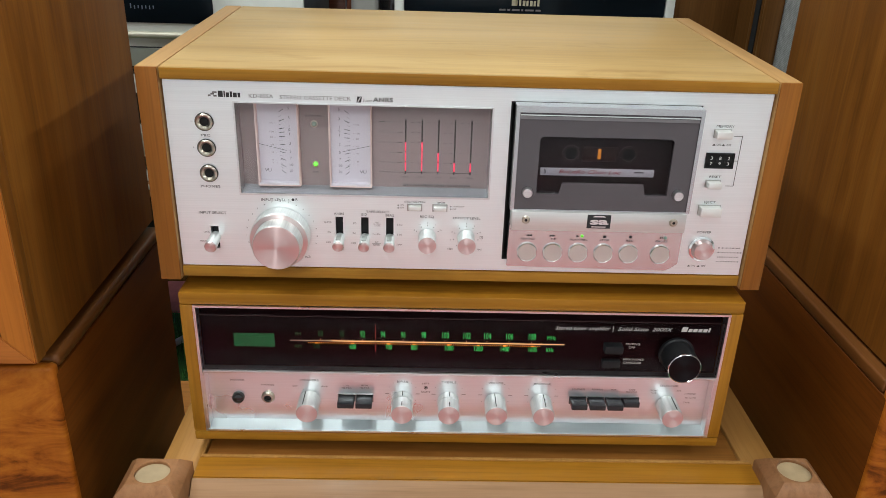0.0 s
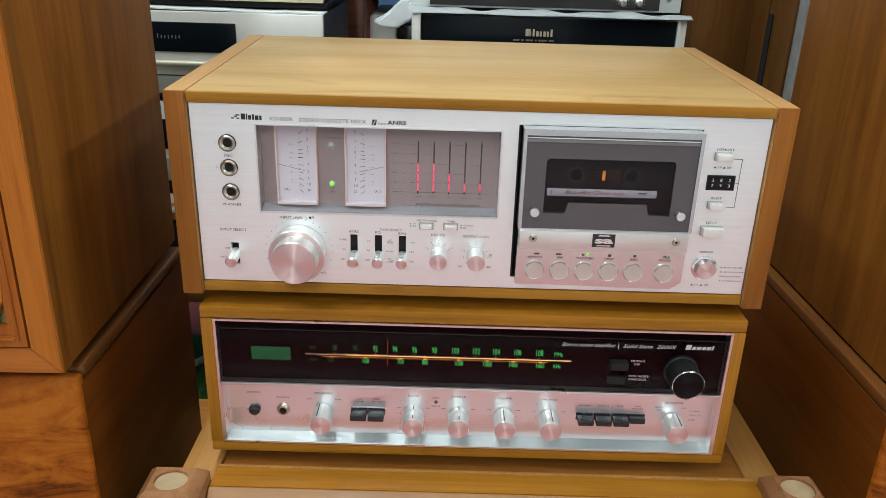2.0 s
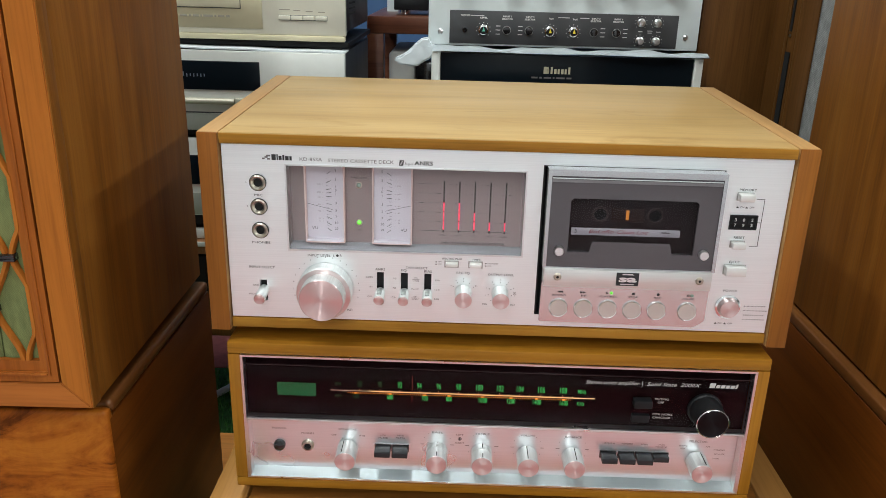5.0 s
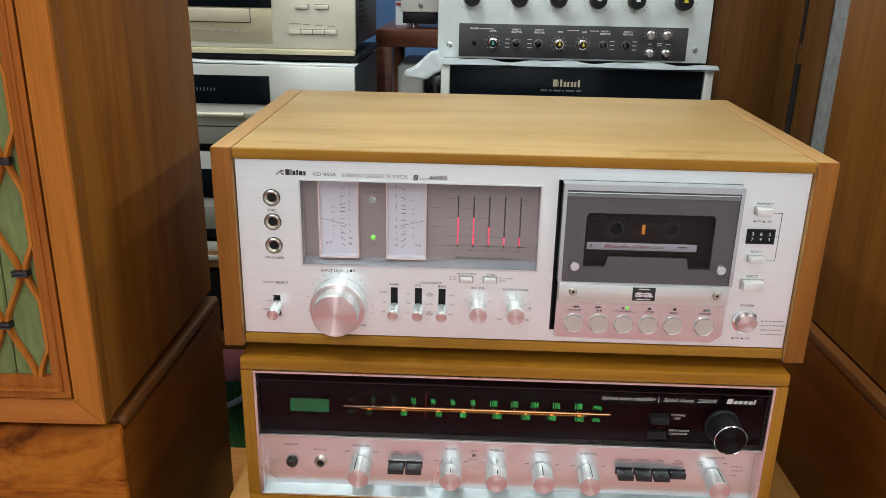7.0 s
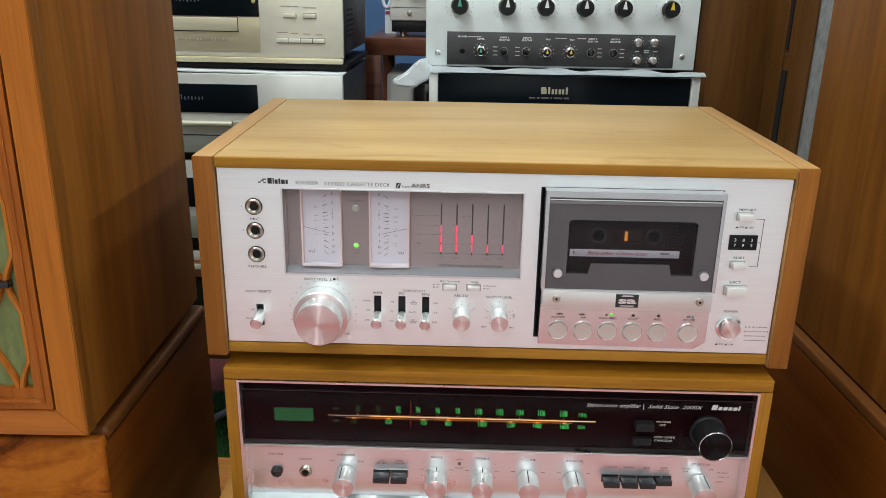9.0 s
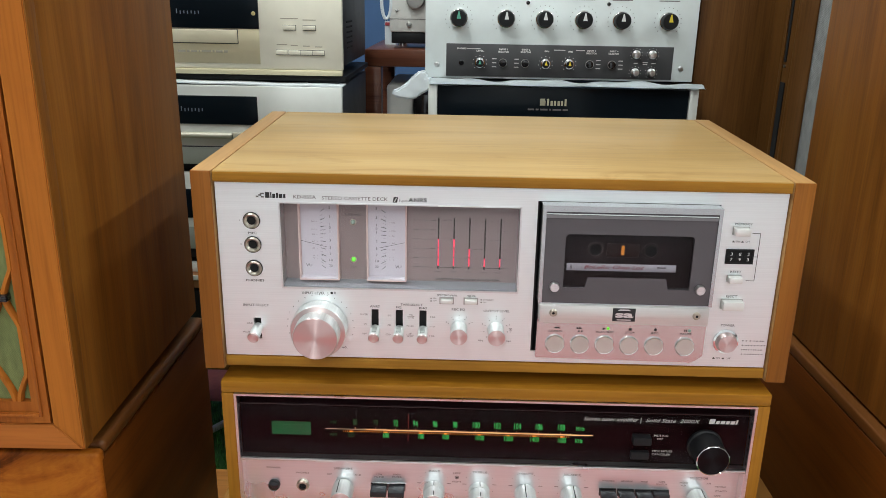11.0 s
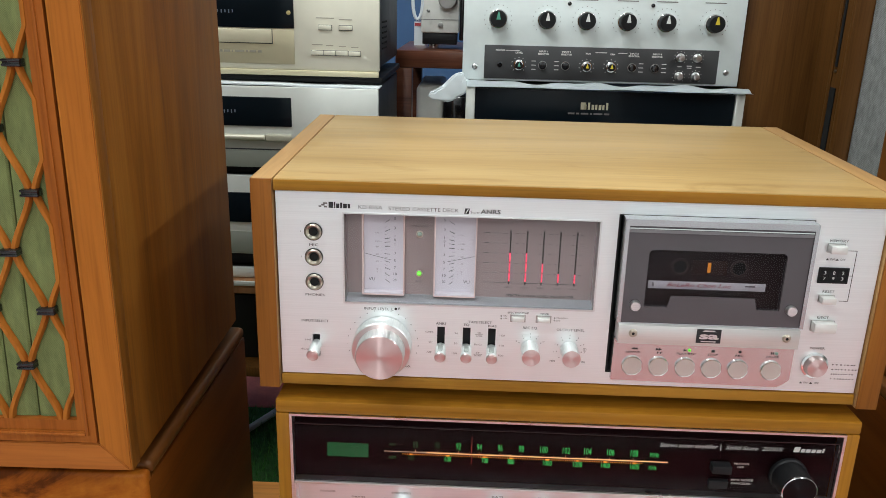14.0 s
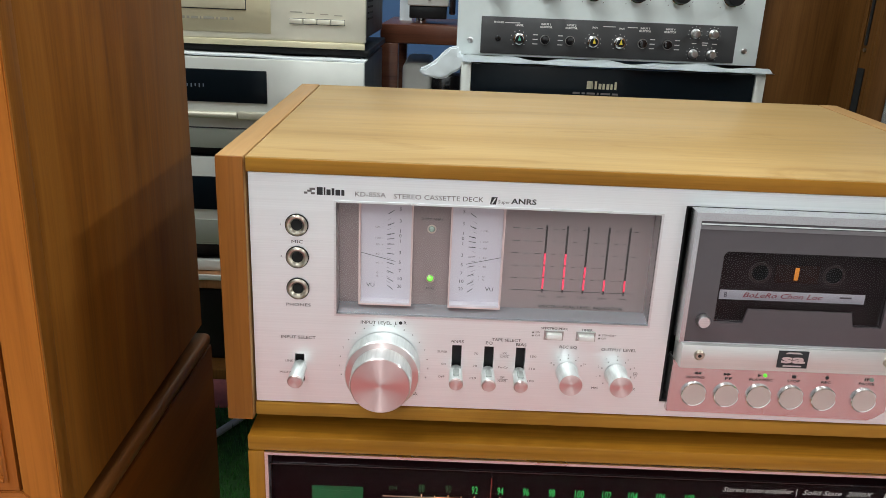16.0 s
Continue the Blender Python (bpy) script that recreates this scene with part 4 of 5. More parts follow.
# emblem: a small mark and a word-length mark in bars
em = [(-0.1925, -0.1905, 0.8378), (-0.1905, -0.1880, 0.8390), (-0.1885, -0.1862, 0.8376), (-0.1892, -0.1860, 0.8402)]
bars("emblem", em, 0, grey_ink, face, 0.0006)
xx = -0.1850
for w, h in ((0.0034, 0.0046), (0.0010, 0.0046), (0.0024, 0.0034), (0.0016, 0.0042), (0.0028, 0.0034), (0.0018, 0.0034)):
    part("emblem", bm_box(xx, xx + w, TY, 0, 0.8368, 0.8368 + h), ink, face, "black maker's emblem in bars")
    xx += w + 0.0006
lettering("KD-85SA", -0.154, 0.8380, TY, 0.0028, grey_ink, face, width=0.0178)
lettering("STEREO CASSETTE DECK", -0.1143, 0.8376, TY, 0.0028, grey_ink, face, width=0.0522)
bm = bm_outline([(-0.0842, 0.8352), (-0.0808, 0.8352), (-0.0800, 0.8396), (-0.0834, 0.8396)], TY, 0)
part("emblem", bm, ink, face)
part("emblem_stroke", bm_outline([(-0.0834, 0.8358), (-0.0826, 0.8358), (-0.0808, 0.8390), (-0.0816, 0.8390)], TY - 0.0002, TY), aluminium_fine, face)
lettering("Super", -0.0760, 0.8368, TY, 0.0019, grey_ink, face, width=0.0070)
lettering("ANRS", -0.0645, 0.8374, TY, 0.0031, ink, face, width=0.0148, bold=0.0001)
for z, lab in ((0.8180, None), (0.7980, "MIC"), (0.7780, "PHONES")):
    j = part("jack", bm_lathe([(0.0064, 0.0), (0.0064, 0.0014), (0.0053, 0.0022), (0.0045, 0.0020), (0.0033, 0.0004)], -0.197, z, 0, 36), nickel, face)
    part("jack_ring", bm_lathe([(0.0069, 0.0001), (0.0069, 0.0010), (0.0063, 0.0012)], -0.197, z, 0, 36), black_plastic, j)
    part("jack_hole", bm_lathe([(0.0034, 0.0006), (0, 0.0006)], -0.197, z, 0, 28), black_hole, j)
lettering("MIC", -0.197, 0.8075, TY, 0.0019, ink, face, width=0.0068)
lettering("PHONES", -0.197, 0.7672, TY, 0.0019, ink, face, width=0.0148)
lettering("L", -0.2065, 0.8180, TY, 0.0012, grey_ink, face)
lettering("R", -0.2065, 0.7980, TY, 0.0012, grey_ink, face)
lettering("INPUT SELECT", -0.1975, 0.7455, TY, 0.0020, ink, face, width=0.0212)
lettering("LINE", -0.2035, 0.7292, TY, 0.0014, grey_ink, face, width=0.0045)
lettering("MIC/DIN", -0.2052, 0.7212, TY, 0.0014, grey_ink, face, width=0.0085)
lettering("INPUT LEVEL  L", -0.1478, 0.7573, TY, 0.0021, ink, face, width=0.0225)
lettering("R", -0.1318, 0.7578, TY, 0.0021, ink, face, width=0.0016)
part("print_mark", bm_lathe([(0.0011, 0), (0.0011, 0.0002), (0, 0.0002)], -0.1345, 0.7577, 0, 12), ink, face)

# meter window
wx0, wx1, wz0, wz1 = WIN
meter_glass = glass("meter_glass", (1.0, 0.97, 0.97))
bsdf(meter_glass).inputs["IOR"].default_value = 1.3
mauve = mottled("meter_panel", (0.225, 0.178, 0.178), 0.4, 0.2, 0.03, 20)
win = part("meter_panel", bm_box(wx0 + 0.0004, wx1 - 0.0004, 0.0125, 0.0140, wz0 + 0.0004, wz1 - 0.0004), mauve, deck, "mauve-grey meter panel behind clear glass")
part("window_lip", bm_plate(wx0 - 0.0001, wx1 + 0.0001, wz0 - 0.0001, wz1 + 0.0001, -0.0008, 0.013, [(wx0 + 0.0012, wx1 - 0.0012, wz0 + 0.0012, wz1 - 0.0010)]), aluminium_fine, face)
bm = bmesh.new()
vs = [bm.verts.new(v) for v in ((wx0 + 0.0012, 0.0005, wz0 + 0.0012), (wx1 - 0.0012, 0.0005, wz0 + 0.0012), (wx1 - 0.0012, 0.0124, wz0 + 0.0046), (wx0 + 0.0012, 0.0124, wz0 + 0.0046))]
bm.faces.new(vs)
part("window_sill", bm, mottled("sill_silver", (0.20, 0.21, 0.23), 0.4, 0.2, 0.03), win)
pane = part("window_pane", bm_box(wx0 + 0.0012, wx1 - 0.0012, 0.0010, 0.0020, wz0 + 0.0014, wz1 - 0.0012), meter_glass, deck, "clear window pane")
pane.visible_shadow = False
PY = 0.0125
meter_white = mat("meter_card", (0.44, 0.43, 0.48), 0.45, emit=(0.95, 0.86, 0.95), power=0.035)
meter_edge = mat("meter_edge", (0.42, 0.35, 0.34), 0.3, emit=(1.0, 0.5, 0.4), power=0.10)
marks = [("5", 0.8268, 34), ("3", 0.8193, 27), ("1", 0.8130, 14), ("0", 0.8100, 7), ("1", 0.8066, 3), ("3", 0.7992, -5), ("5", 0.7930, -15), ("7", 0.7874, -24), ("10", 0.7822, -30), ("20", 0.7772, -38)]
for mx0, mx1, flip in ((-0.1612, -0.1288, 1), (-0.1062, -0.0738, -1)):
    mz0, mz1 = 0.7668, 0.8325
    mt = part("meter", bm_plate(mx0, mx1, mz0, mz1, PY - 0.0070, 0.0068, [(mx0 + 0.0009, mx1 - 0.0009, mz0 + 0.0009, mz1 - 0.0006)]), meter_edge, win, "backlit level meter housing")
    part("meter_card", bm_box(mx0 + 0.0009, mx1 - 0.0009, PY - 0.0006, PY - 0.0001, mz0 + 0.0009, mz1 - 0.0006), meter_white, mt)
    part("meter_sill", bm_box(mx0 + 0.0010, mx1 - 0.0010, PY - 0.0068, PY - 0.0008, mz0 + 0.0009, mz0 + 0.0022), meter_white, mt)
    cx = (mx0 + mx1) / 2
    sx = lambda v: cx + flip * v
    cy = PY - 0.0008
    for txt, z, ang in marks:
        lettering(txt, sx(0.0085), z, cy, 0.0021, ink, mt, width=None if len(txt) == 1 else 0.0026)
        r = radians(ang) * flip
        c, s_, L = sx(0.0028), z - (0.0008 if ang < 0 else 0.0020) , 0.0021
        dx, dz = L * math.cos(r), L * math.sin(r)
        nx_, nz_ = -math.sin(r) * 0.0002, math.cos(r) * 0.0002
        part("scale_tick", bm_outline([(c - dx - nx_, s_ - dz - nz_), (c + dx - nx_, s_ + dz - nz_), (c + dx + nx_, s_ + dz + nz_), (c - dx + nx_, s_ - dz + nz_)], cy - 0.0001, cy), ink, mt)
    for k in range(14):
        z = 0.7800 + k * 0.0031
        ang = radians((-34 + k * 5.2)) * flip
        c, L = sx(0.0016), 0.0012
        dx, dz = L * math.cos(ang), L * math.sin(ang)
        part("scale_tick", bm_outline([(c - dx, z - dz - 0.00008), (c + dx, z + dz - 0.00008), (c + dx, z + dz + 0.00008), (c - dx, z - dz + 0.00008)], cy - 0.0001, cy), ink, mt)
    for txt, z in (("CAL", 0.8152), ("100", 0.8082), ("80", 0.8040), ("60", 0.7980), ("40", 0.7922), ("0", 0.7858), ("%", 0.7836)):
        lettering(txt, sx(-0.0052), z, cy, 0.0012, grey_ink, mt, width=0.0009 * len(txt) + 0.0004)
        part("print_mark", bm_box(sx(-0.0022) - 0.0002, sx(-0.0022) + 0.0002, cy - 0.0001, cy, z - 0.0002, z + 0.0002), grey_ink, mt)
    lettering("VU", sx(-0.0093), 0.7775, cy, 0.0025, ink, mt, width=0.0050)
    part("needle", bm_rod((sx(-0.0148), PY - 0.0035, 0.7995), (sx(0.0060), PY - 0.0035, 0.7945), 0.00016, 6), ink, mt, "thin dark needle")
led_off = mat("led_unlit", (0.30, 0.42, 0.36), 0.25)
led_on = mat("led_green", (0.2, 0.8, 0.1), 0.3, emit=(0.12, 0.9, 0.02), power=0.62)
for z, m_, txt, tz in ((0.8150, led_off, "SUPER ANRS", 0.8212), (0.7832, led_on, "ANRS", 0.7765)):
    l = part("indicator_lamp", bm_lathe([(0.0018, 0), (0.0017, 0.0012), (0.0011, 0.0020), (0, 0.0023)], -0.1176, z, PY, 20), m_, win)
    part("lamp_ring", bm_lathe([(0.0027, 0), (0.0027, 0.0008), (0.0021, 0.0009), (0.0021, 0)], -0.1176, z, PY, 20), nickel, l)
    lettering(txt, -0.1176, tz, PY - 0.0002, 0.0016, ink, win, width=0.00132 * len(txt))
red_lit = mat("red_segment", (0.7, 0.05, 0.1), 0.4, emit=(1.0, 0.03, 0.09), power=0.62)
slot_dark = mat("slot_dark", (0.012, 0.006, 0.006), 0.5)
dash = []
for k in range(6):
    z = 0.8180 - k * 0.0080
    if k < 5:
        dash += [(-0.0685, -0.0640, z), (-0.0545, -0.0505, z)] + [(-0.0440 + i * 0.0126, -0.0418 + i * 0.0126, z) for i in range(4)] + [(-0.0390 + i * 0.0126, -0.0372 + i * 0.0126, z) for i in range(4)] + [(0.0050, 0.0075, z)]
        bars("print_line", [(-0.0615, -0.0570, z)], PY, grey_ink, win, 0.0004)
    else:
        bars("print_line", [(-0.0685, 0.0095, z)], PY, ink, win, 0.00015)
bars("scale_dash", dash, PY, ink, win, 0.00018)
for i, lit in enumerate((3, 3, 2, 1, 1)):
    bx = -0.0480 + i * 0.01262
    bar = part("level_bar", bm_box(bx - 0.0006, bx + 0.0006, PY - 0.0004, PY, 0.7768, 0.8204), slot_dark, win)
    for k in range(lit):
        part("level_segment", bm_box(bx - 0.00055, bx + 0.00055, PY - 0.0008, PY - 0.0004, 0.7793 + k * 0.0080, 0.7865 + k * 0.0080, 0.0002), red_lit, bar)
    lettering(("100Hz", "300Hz", "1kHz", "3kHz", "10kHz")[i], bx - 0.0004, 0.7742, PY - 0.0002, 0.0014, ink, win, width=0.0056)
lettering("SPECTRO-PEAK LEVEL INDICATOR", -0.0233, 0.7675, PY - 0.0002, 0.0019, ink, win, width=0.0530, bold=0.00005)

# large level knob with its outer ring
KX, KZ = -0.1445, 0.7285
kn = part("knob", bm_lathe([(0.0228, 0.0006), (0.0228, 0.0135), (0.0222, 0.0142)], KX, KZ, 0, 72), knob_side, face, "large two-part aluminium level knob", (KX, 0, KZ))
part("ring_face", bm_lathe([(0.0222, 0.0142), (0.0178, 0.0144)], KX, KZ, 0, 72), spun, kn, "", (KX, -0.0143, KZ))
part("inner_knob", bm_lathe([(0.0186, 0.0135), (0.0183, 0.0262), (0.0178, 0.0272)], KX, KZ, 0, 72), knob_side, kn, "", (KX, 0, KZ))
part("knob_face", bm_lathe([(0.0178, 0.0272), (0.0174, 0.0276), (0.0, 0.0274)], KX, KZ, 0, 72), spun, kn, "spun aluminium face", (KX, -0.028, KZ))
for k in range(11):
    a = radians(222 - k * 26.4)
    part("dial_mark", bm_box(KX + 0.0275 * math.cos(a) - 0.0003, KX + 0.0275 * math.cos(a) + 0.0003, TY, 0, KZ + 0.0275 * math.sin(a) - 0.0003, KZ + 0.0275 * math.sin(a) + 0.0003), ink, face)
for k in range(1, 9):
    a = radians(222 - k * 26.4 - 13)
    lettering(str(k), KX + 0.0277 * math.cos(a), KZ + 0.0277 * math.sin(a), TY, 0.0012, grey_ink, face)
lettering("MAX", KX + 0.0195, KZ - 0.0195, TY, 0.0014, ink, face, width=0.0045)


def lever(x, z, r, length, drop):
    k = part("lever_knob", bm_rod((x, 0.002, z), (x, -length, z - drop), r * 0.92, 24, None, r), knob_side, face, "", (x, 0, z))
    d = Vector((0, -length - 0.002, -drop)).normalized()
    e = Vector((x, -length, z - drop))
    part("lever_cap", bm_rod(e, e + d * 0.0008, r, 24, None, r * 0.85), spun, k, "", tuple(e))
    return k


lever(-0.1970, 0.7250, 0.0047, 0.0165, 0.0015)
for x in (-0.0992, -0.0792, -0.0596):
    k = lever(x, 0.7260, 0.0044, 0.0138, 0.0015)
    part("lever_flat", bm_box(x - 0.0019, x + 0.0019, -0.0115, -0.0040, 0.7288, 0.7302, 0.0005), lever_grey, k)
lettering("ANRS", -0.0992, 0.7468, TY, 0.0019, ink, face, width=0.0080)
lettering("TAPE SELECT", -0.0690, 0.7490, TY, 0.0019, ink, face, width=0.0180)
lettering("EQ", -0.0795, 0.7466, TY, 0.0019, ink, face, width=0.0042)
lettering("BIAS", -0.0596, 0.7462, TY, 0.0019, ink, face, width=0.0064)
for x, z, t_ in ((-0.1082, 0.7395, "SUPER"), (-0.1072, 0.7310, "ON"), (-0.1082, 0.7222, "OFF"), (-0.0872, 0.7390, "70"), (-0.0876, 0.7305, "70"), (-0.0886, 0.7220, "120"),
                 (-0.0695, 0.7400, "VX"), (-0.0695, 0.7376, "CrO2"), (-0.0700, 0.7302, "Fe-Cr"), (-0.0700, 0.7232, "SF"), (-0.0700, 0.7208, "NORM"), (-0.0518, 0.7385, "150"), (-0.0520, 0.7300, "110"), (-0.0522, 0.7215, "100")):
    lettering(t_, x, z, TY, 0.0014, grey_ink, face, width=0.00115 * len(t_) + 0.0004)
bars("print_line", [(-0.0725, -0.0665, 0.7388), (-0.0735, -0.0665, 0.7220)], 0, grey_ink, face, 0.0001)
lettering("REC EQ", -0.0305, 0.7458, TY, 0.0019, ink, face, width=0.0108)
lettering("OUTPUT LEVEL", 0.0008, 0.7452, TY, 0.0019, ink, face, width=0.0215)
for x, zc, n in ((-0.0298, 0.7285, 5), (0.0008, 0.7285, 9)):
    k = part("knob", bm_lathe([(0.0072, 0.0004), (0.0070, 0.0025), (0.0062, 0.006), (0.0068, 0.012), (0.0072, 0.0165), (0.0069, 0.0172)], x, zc, 0, 40), knob_side, face, "waisted aluminium knob", (x, 0, zc))
    part("knob_face", bm_lathe([(0.0069, 0.0172), (0.0, 0.0174)], x, zc, 0, 40), spun, k, "", (x, -0.0172, zc))
    for i in range(n):
        a = radians(150 - i * 120 / (n - 1)) if n == 5 else radians(222 - i * 33)
        cx, cz = x + 0.0098 * math.cos(a), zc + 0.0098 * math.sin(a)
        part("dial_mark", bm_box(cx - 0.0003, cx + 0.0003, TY, 0, cz - 0.0003, cz + 0.0003), ink, face)
        lab = ("-2", "-1", "0", "1", "2+")[i] if n == 5 else ("", "1", "2", "3", "4", "5", "6", "7", "")[i]
        if lab:
            lettering(lab, x + 0.0122 * math.cos(a), zc + 0.0122 * math.sin(a), TY, 0.0012, grey_ink, face)
lettering("MIN", -0.0115, 0.7185, TY, 0.0014, ink, face, width=0.0038)
lettering("MAX", 0.0120, 0.7185, TY, 0.0014, ink, face, width=0.0038)
lettering("8", 0.0130, 0.7290, TY, 0.0013, grey_ink, face)
bm = bm_plate(0.0118, 0.0142, 0.7278, 0.7302, TY, 0.0002, [(0.0120, 0.0140, 0.7280, 0.7300)])
part("print_mark", bm, grey_ink, face)


def push_button(x, z, w, h, out, bezel=0.0012):
    b = part("push_button", bm_box(x - w / 2, x + w / 2, -out, 0.002, z - h / 2, z + h / 2, 0.0006), button_silver, face)
    part("bezel", bm_plate(x - w / 2 - bezel, x + w / 2 + bezel, z - h / 2 - bezel, z + h / 2 + bezel, -0.0008, 0.0007, [(x - w / 2 - 0.0003, x + w / 2 + 0.0003, z - h / 2 - 0.0003, z + h / 2 + 0.0003)]), steel, b)
    return b


push_button(-0.0402, 0.7536, 0.0095, 0.0036, 0.0035)
push_button(-0.0205, 0.7536, 0.0095, 0.0036, 0.0045)
lettering("SPECTRO-PEAK", -0.0400, 0.7580, TY, 0.0015, ink, face, width=0.0165)
lettering("TIMER", -0.0200, 0.7577, TY, 0.0015, ink, face, width=0.0068)
lettering("ON", -0.0500, 0.7552, TY, 0.0012, grey_ink, face)
lettering("OFF", -0.0500, 0.7530, TY, 0.0012, grey_ink, face)
lettering("STANDBY", -0.0062, 0.7548, TY, 0.0012, grey_ink, face, width=0.0088)
lettering("OFF", -0.0092, 0.7526, TY, 0.0012, grey_ink, face)
bars("print_mark", [(-0.0535, -0.0525, 0.7550), (-0.0535, -0.0525, 0.7528), (-0.0125, -0.0115, 0.7548), (-0.0125, -0.0115, 0.7526)], 0, ink, face, 0.0004)

# cassette bay and its lid
bx0, bx1, bz0, bz1 = BAY
bay = part("cassette_bay", bm_plate(bx0 + 0.0002, bx1 - 0.0002, bz0 + 0.0002, bz1 - 0.0002, 0.0002, 0.0172, [(bx0 + 0.0014, bx1 - 0.0014, bz0 + 0.0014, bz1 - 0.0014)]), black_plastic, deck, "black cassette bay")
LY = -0.0125
smoked = glass("smoked_glass", (0.46, 0.42, 0.45), 0.03)
bsdf(smoked).inputs["IOR"].default_value = 1.2
lid_grey = mottled("lid_grey", (0.095, 0.082, 0.089), 0.2, 0.2, 0.03, 20, 0.0)
lid = part("cassette_lid", bm_plate(0.0360, 0.1682, 0.7588, 0.8342, LY + 0.0006, 0.010, [(0.0520, 0.1520, 0.7715, 0.8160)]), lid_grey, deck, "smoked grey cassette lid")
part("lid_mask", bm_outline([(0.0690, 0.7714), (0.1352, 0.7714), (0.1328, 0.7806), (0.0712, 0.7806)], LY + 0.0006, LY + 0.0020), lid_grey, lid)
for cx, cz, sx_, sz_ in ((0.0520, 0.8160, 1, -1), (0.1520, 0.8160, -1, -1)):
    part("lid_corner", bm_outline([(cx, cz), (cx + sx_ * 0.0022, cz), (cx, cz + sz_ * 0.0022)], LY + 0.0006, LY + 0.002), lid_grey, lid)
part("lid_frame", bm_plate(0.0330, 0.1712, 0.7580, 0.8388, LY - 0.0004, 0.012, [(0.0358, 0.1684, 0.7590, 0.8340)]), mat("lid_frame_metal", (0.56, 0.56, 0.58), 0.25, 1.0), lid, "polished lid frame")
part("lid_rib", bm_box(0.0362, 0.1680, LY - 0.0002, LY + 0.0004, 0.8318, 0.8326), chrome, lid)
part("lid_shade", bm_box(0.0362, 0.1680, LY - 0.0001, LY + 0.0004, 0.8290, 0.8312), mat("lid_edge_grey", (0.20, 0.19, 0.20), 0.3, 0.3), lid)
for x in (0.0450, 0.1598):
    k = part("lid_knob", bm_lathe([(0.0038, 0), (0.0038, 0.0035), (0.0034, 0.0042), (0, 0.0042)], x, 0.7730, LY, 28), aluminium_fine, lid)
pane = part("lid_pane", bm_box(0.0522, 0.1518, LY + 0.0022, LY + 0.0032, 0.7717, 0.8158), smoked, lid, "smoked window pane")
pane.visible_shadow = False
tape = thing("cassette_tape", "dark cassette with a handwritten white label strip", "cassette", (0.1015, 0.0, 0.765))
shell = mottled("cassette_shell", (0.020, 0.007, 0.008), 0.35, 0, 0.2)
part("shell", bm_box(0.0515, 0.1525, LY + 0.0055, LY + 0.0150, 0.765, 0.8285, 0.001), shell, tape)
CYY = LY + 0.0055
for x in (0.0765, 0.1200):
    hub = part("hub", bm_lathe([(0.0066, 0), (0.0066, 0.0006), (0.0050, 0.0007), (0.0048, -0.002)], x, 0.8022, CYY, 32), mat("hub_smoke", (0.075, 0.05, 0.048), 0.3), tape)
    part("spindle", bm_lathe([(0.0049, 0.0002), (0, 0.0002)], x, 0.8022, CYY, 24), black_hole, hub)
part("tape_window", bm_box(0.0852, 0.1112, CYY - 0.0004, CYY, 0.7965, 0.8078, 0.0004), mat("tape_window_smoke", (0.05, 0.028, 0.024), 0.2), tape)
part("lamp_glow", bm_box(0.0967, 0.0990, CYY - 0.0008, CYY - 0.0003, 0.7985, 0.8062), mat("amber_glow", (0.8, 0.4, 0.05), 0.4, emit=(1.0, 0.30, 0.03), power=0.7), tape, "amber light behind the tape")
strip = part("label_strip", bm_box(0.0545, 0.1410, CYY - 0.0005, CYY, 0.7848, 0.7908, 0.0002), mat("label_paper", (0.78, 0.80, 0.82), 0.6), tape, "white paper label strip")
lettering("B", 0.0580, 0.7878, CYY - 0.0007, 0.0030, ink, strip, width=0.0016)
lettering("BoLeRo Chon Loc", 0.0915, 0.7880, CYY - 0.0007, 0.0030, red_ink, strip, shear=0.35, width=0.0475, bold=0.00005)
bars("print_line", [(0.1260, 0.1330, 0.7885)], CYY - 0.0005, grey_ink, strip, 0.0005)

lbar = part("lid_bar", bm_box(0.0345, 0.1690, LY - 0.0030, LY + 0.012, 0.7425, 0.7578, 0.0006), bar_aluminium, deck, "aluminium bar below the lid")
for x in (0.0452, 0.1590):
    s_ = part("screw", bm_lathe([(0.0032, 0), (0.0032, 0.0008), (0.0022, 0.0016), (0, 0.0016)], x, 0.7515, LY - 0.003, 24), nickel, lbar)
    part("screw_socket", bm_lathe([(0.0012, 0.0017), (0, 0.0017)], x, 0.7515, LY - 0.003, 6), black_hole, s_)
bdg = part("badge", bm_box(0.0925, 0.1105, LY - 0.0036, LY - 0.0030, 0.7455, 0.7565), ink, lbar, "black badge with silver letters")
lettering("sa", 0.1015, 0.7512, LY - 0.0038, 0.0052, aluminium_fine, bdg, width=0.0145, bold=0.0003)
part("badge_mark", bm_outline([(0.0965, 0.7548), (0.1065, 0.7548), (0.1050, 0.7558), (0.0980, 0.7558)], LY - 0.0039, LY - 0.0036), aluminium_fine, bdg)
part("badge_mark", bm_outline([(0.0960, 0.7464), (0.1070, 0.7464), (0.1070, 0.7472), (0.0960, 0.7472)], LY - 0.0039, LY - 0.0036), aluminium_fine, bdg)
LK = -0.0040


def KPX(x):
    """Key layout to metres."""
    return 0.0005 + x * 1.0152


def KPZ(z):
    return z * 1.0152 - 0.0148


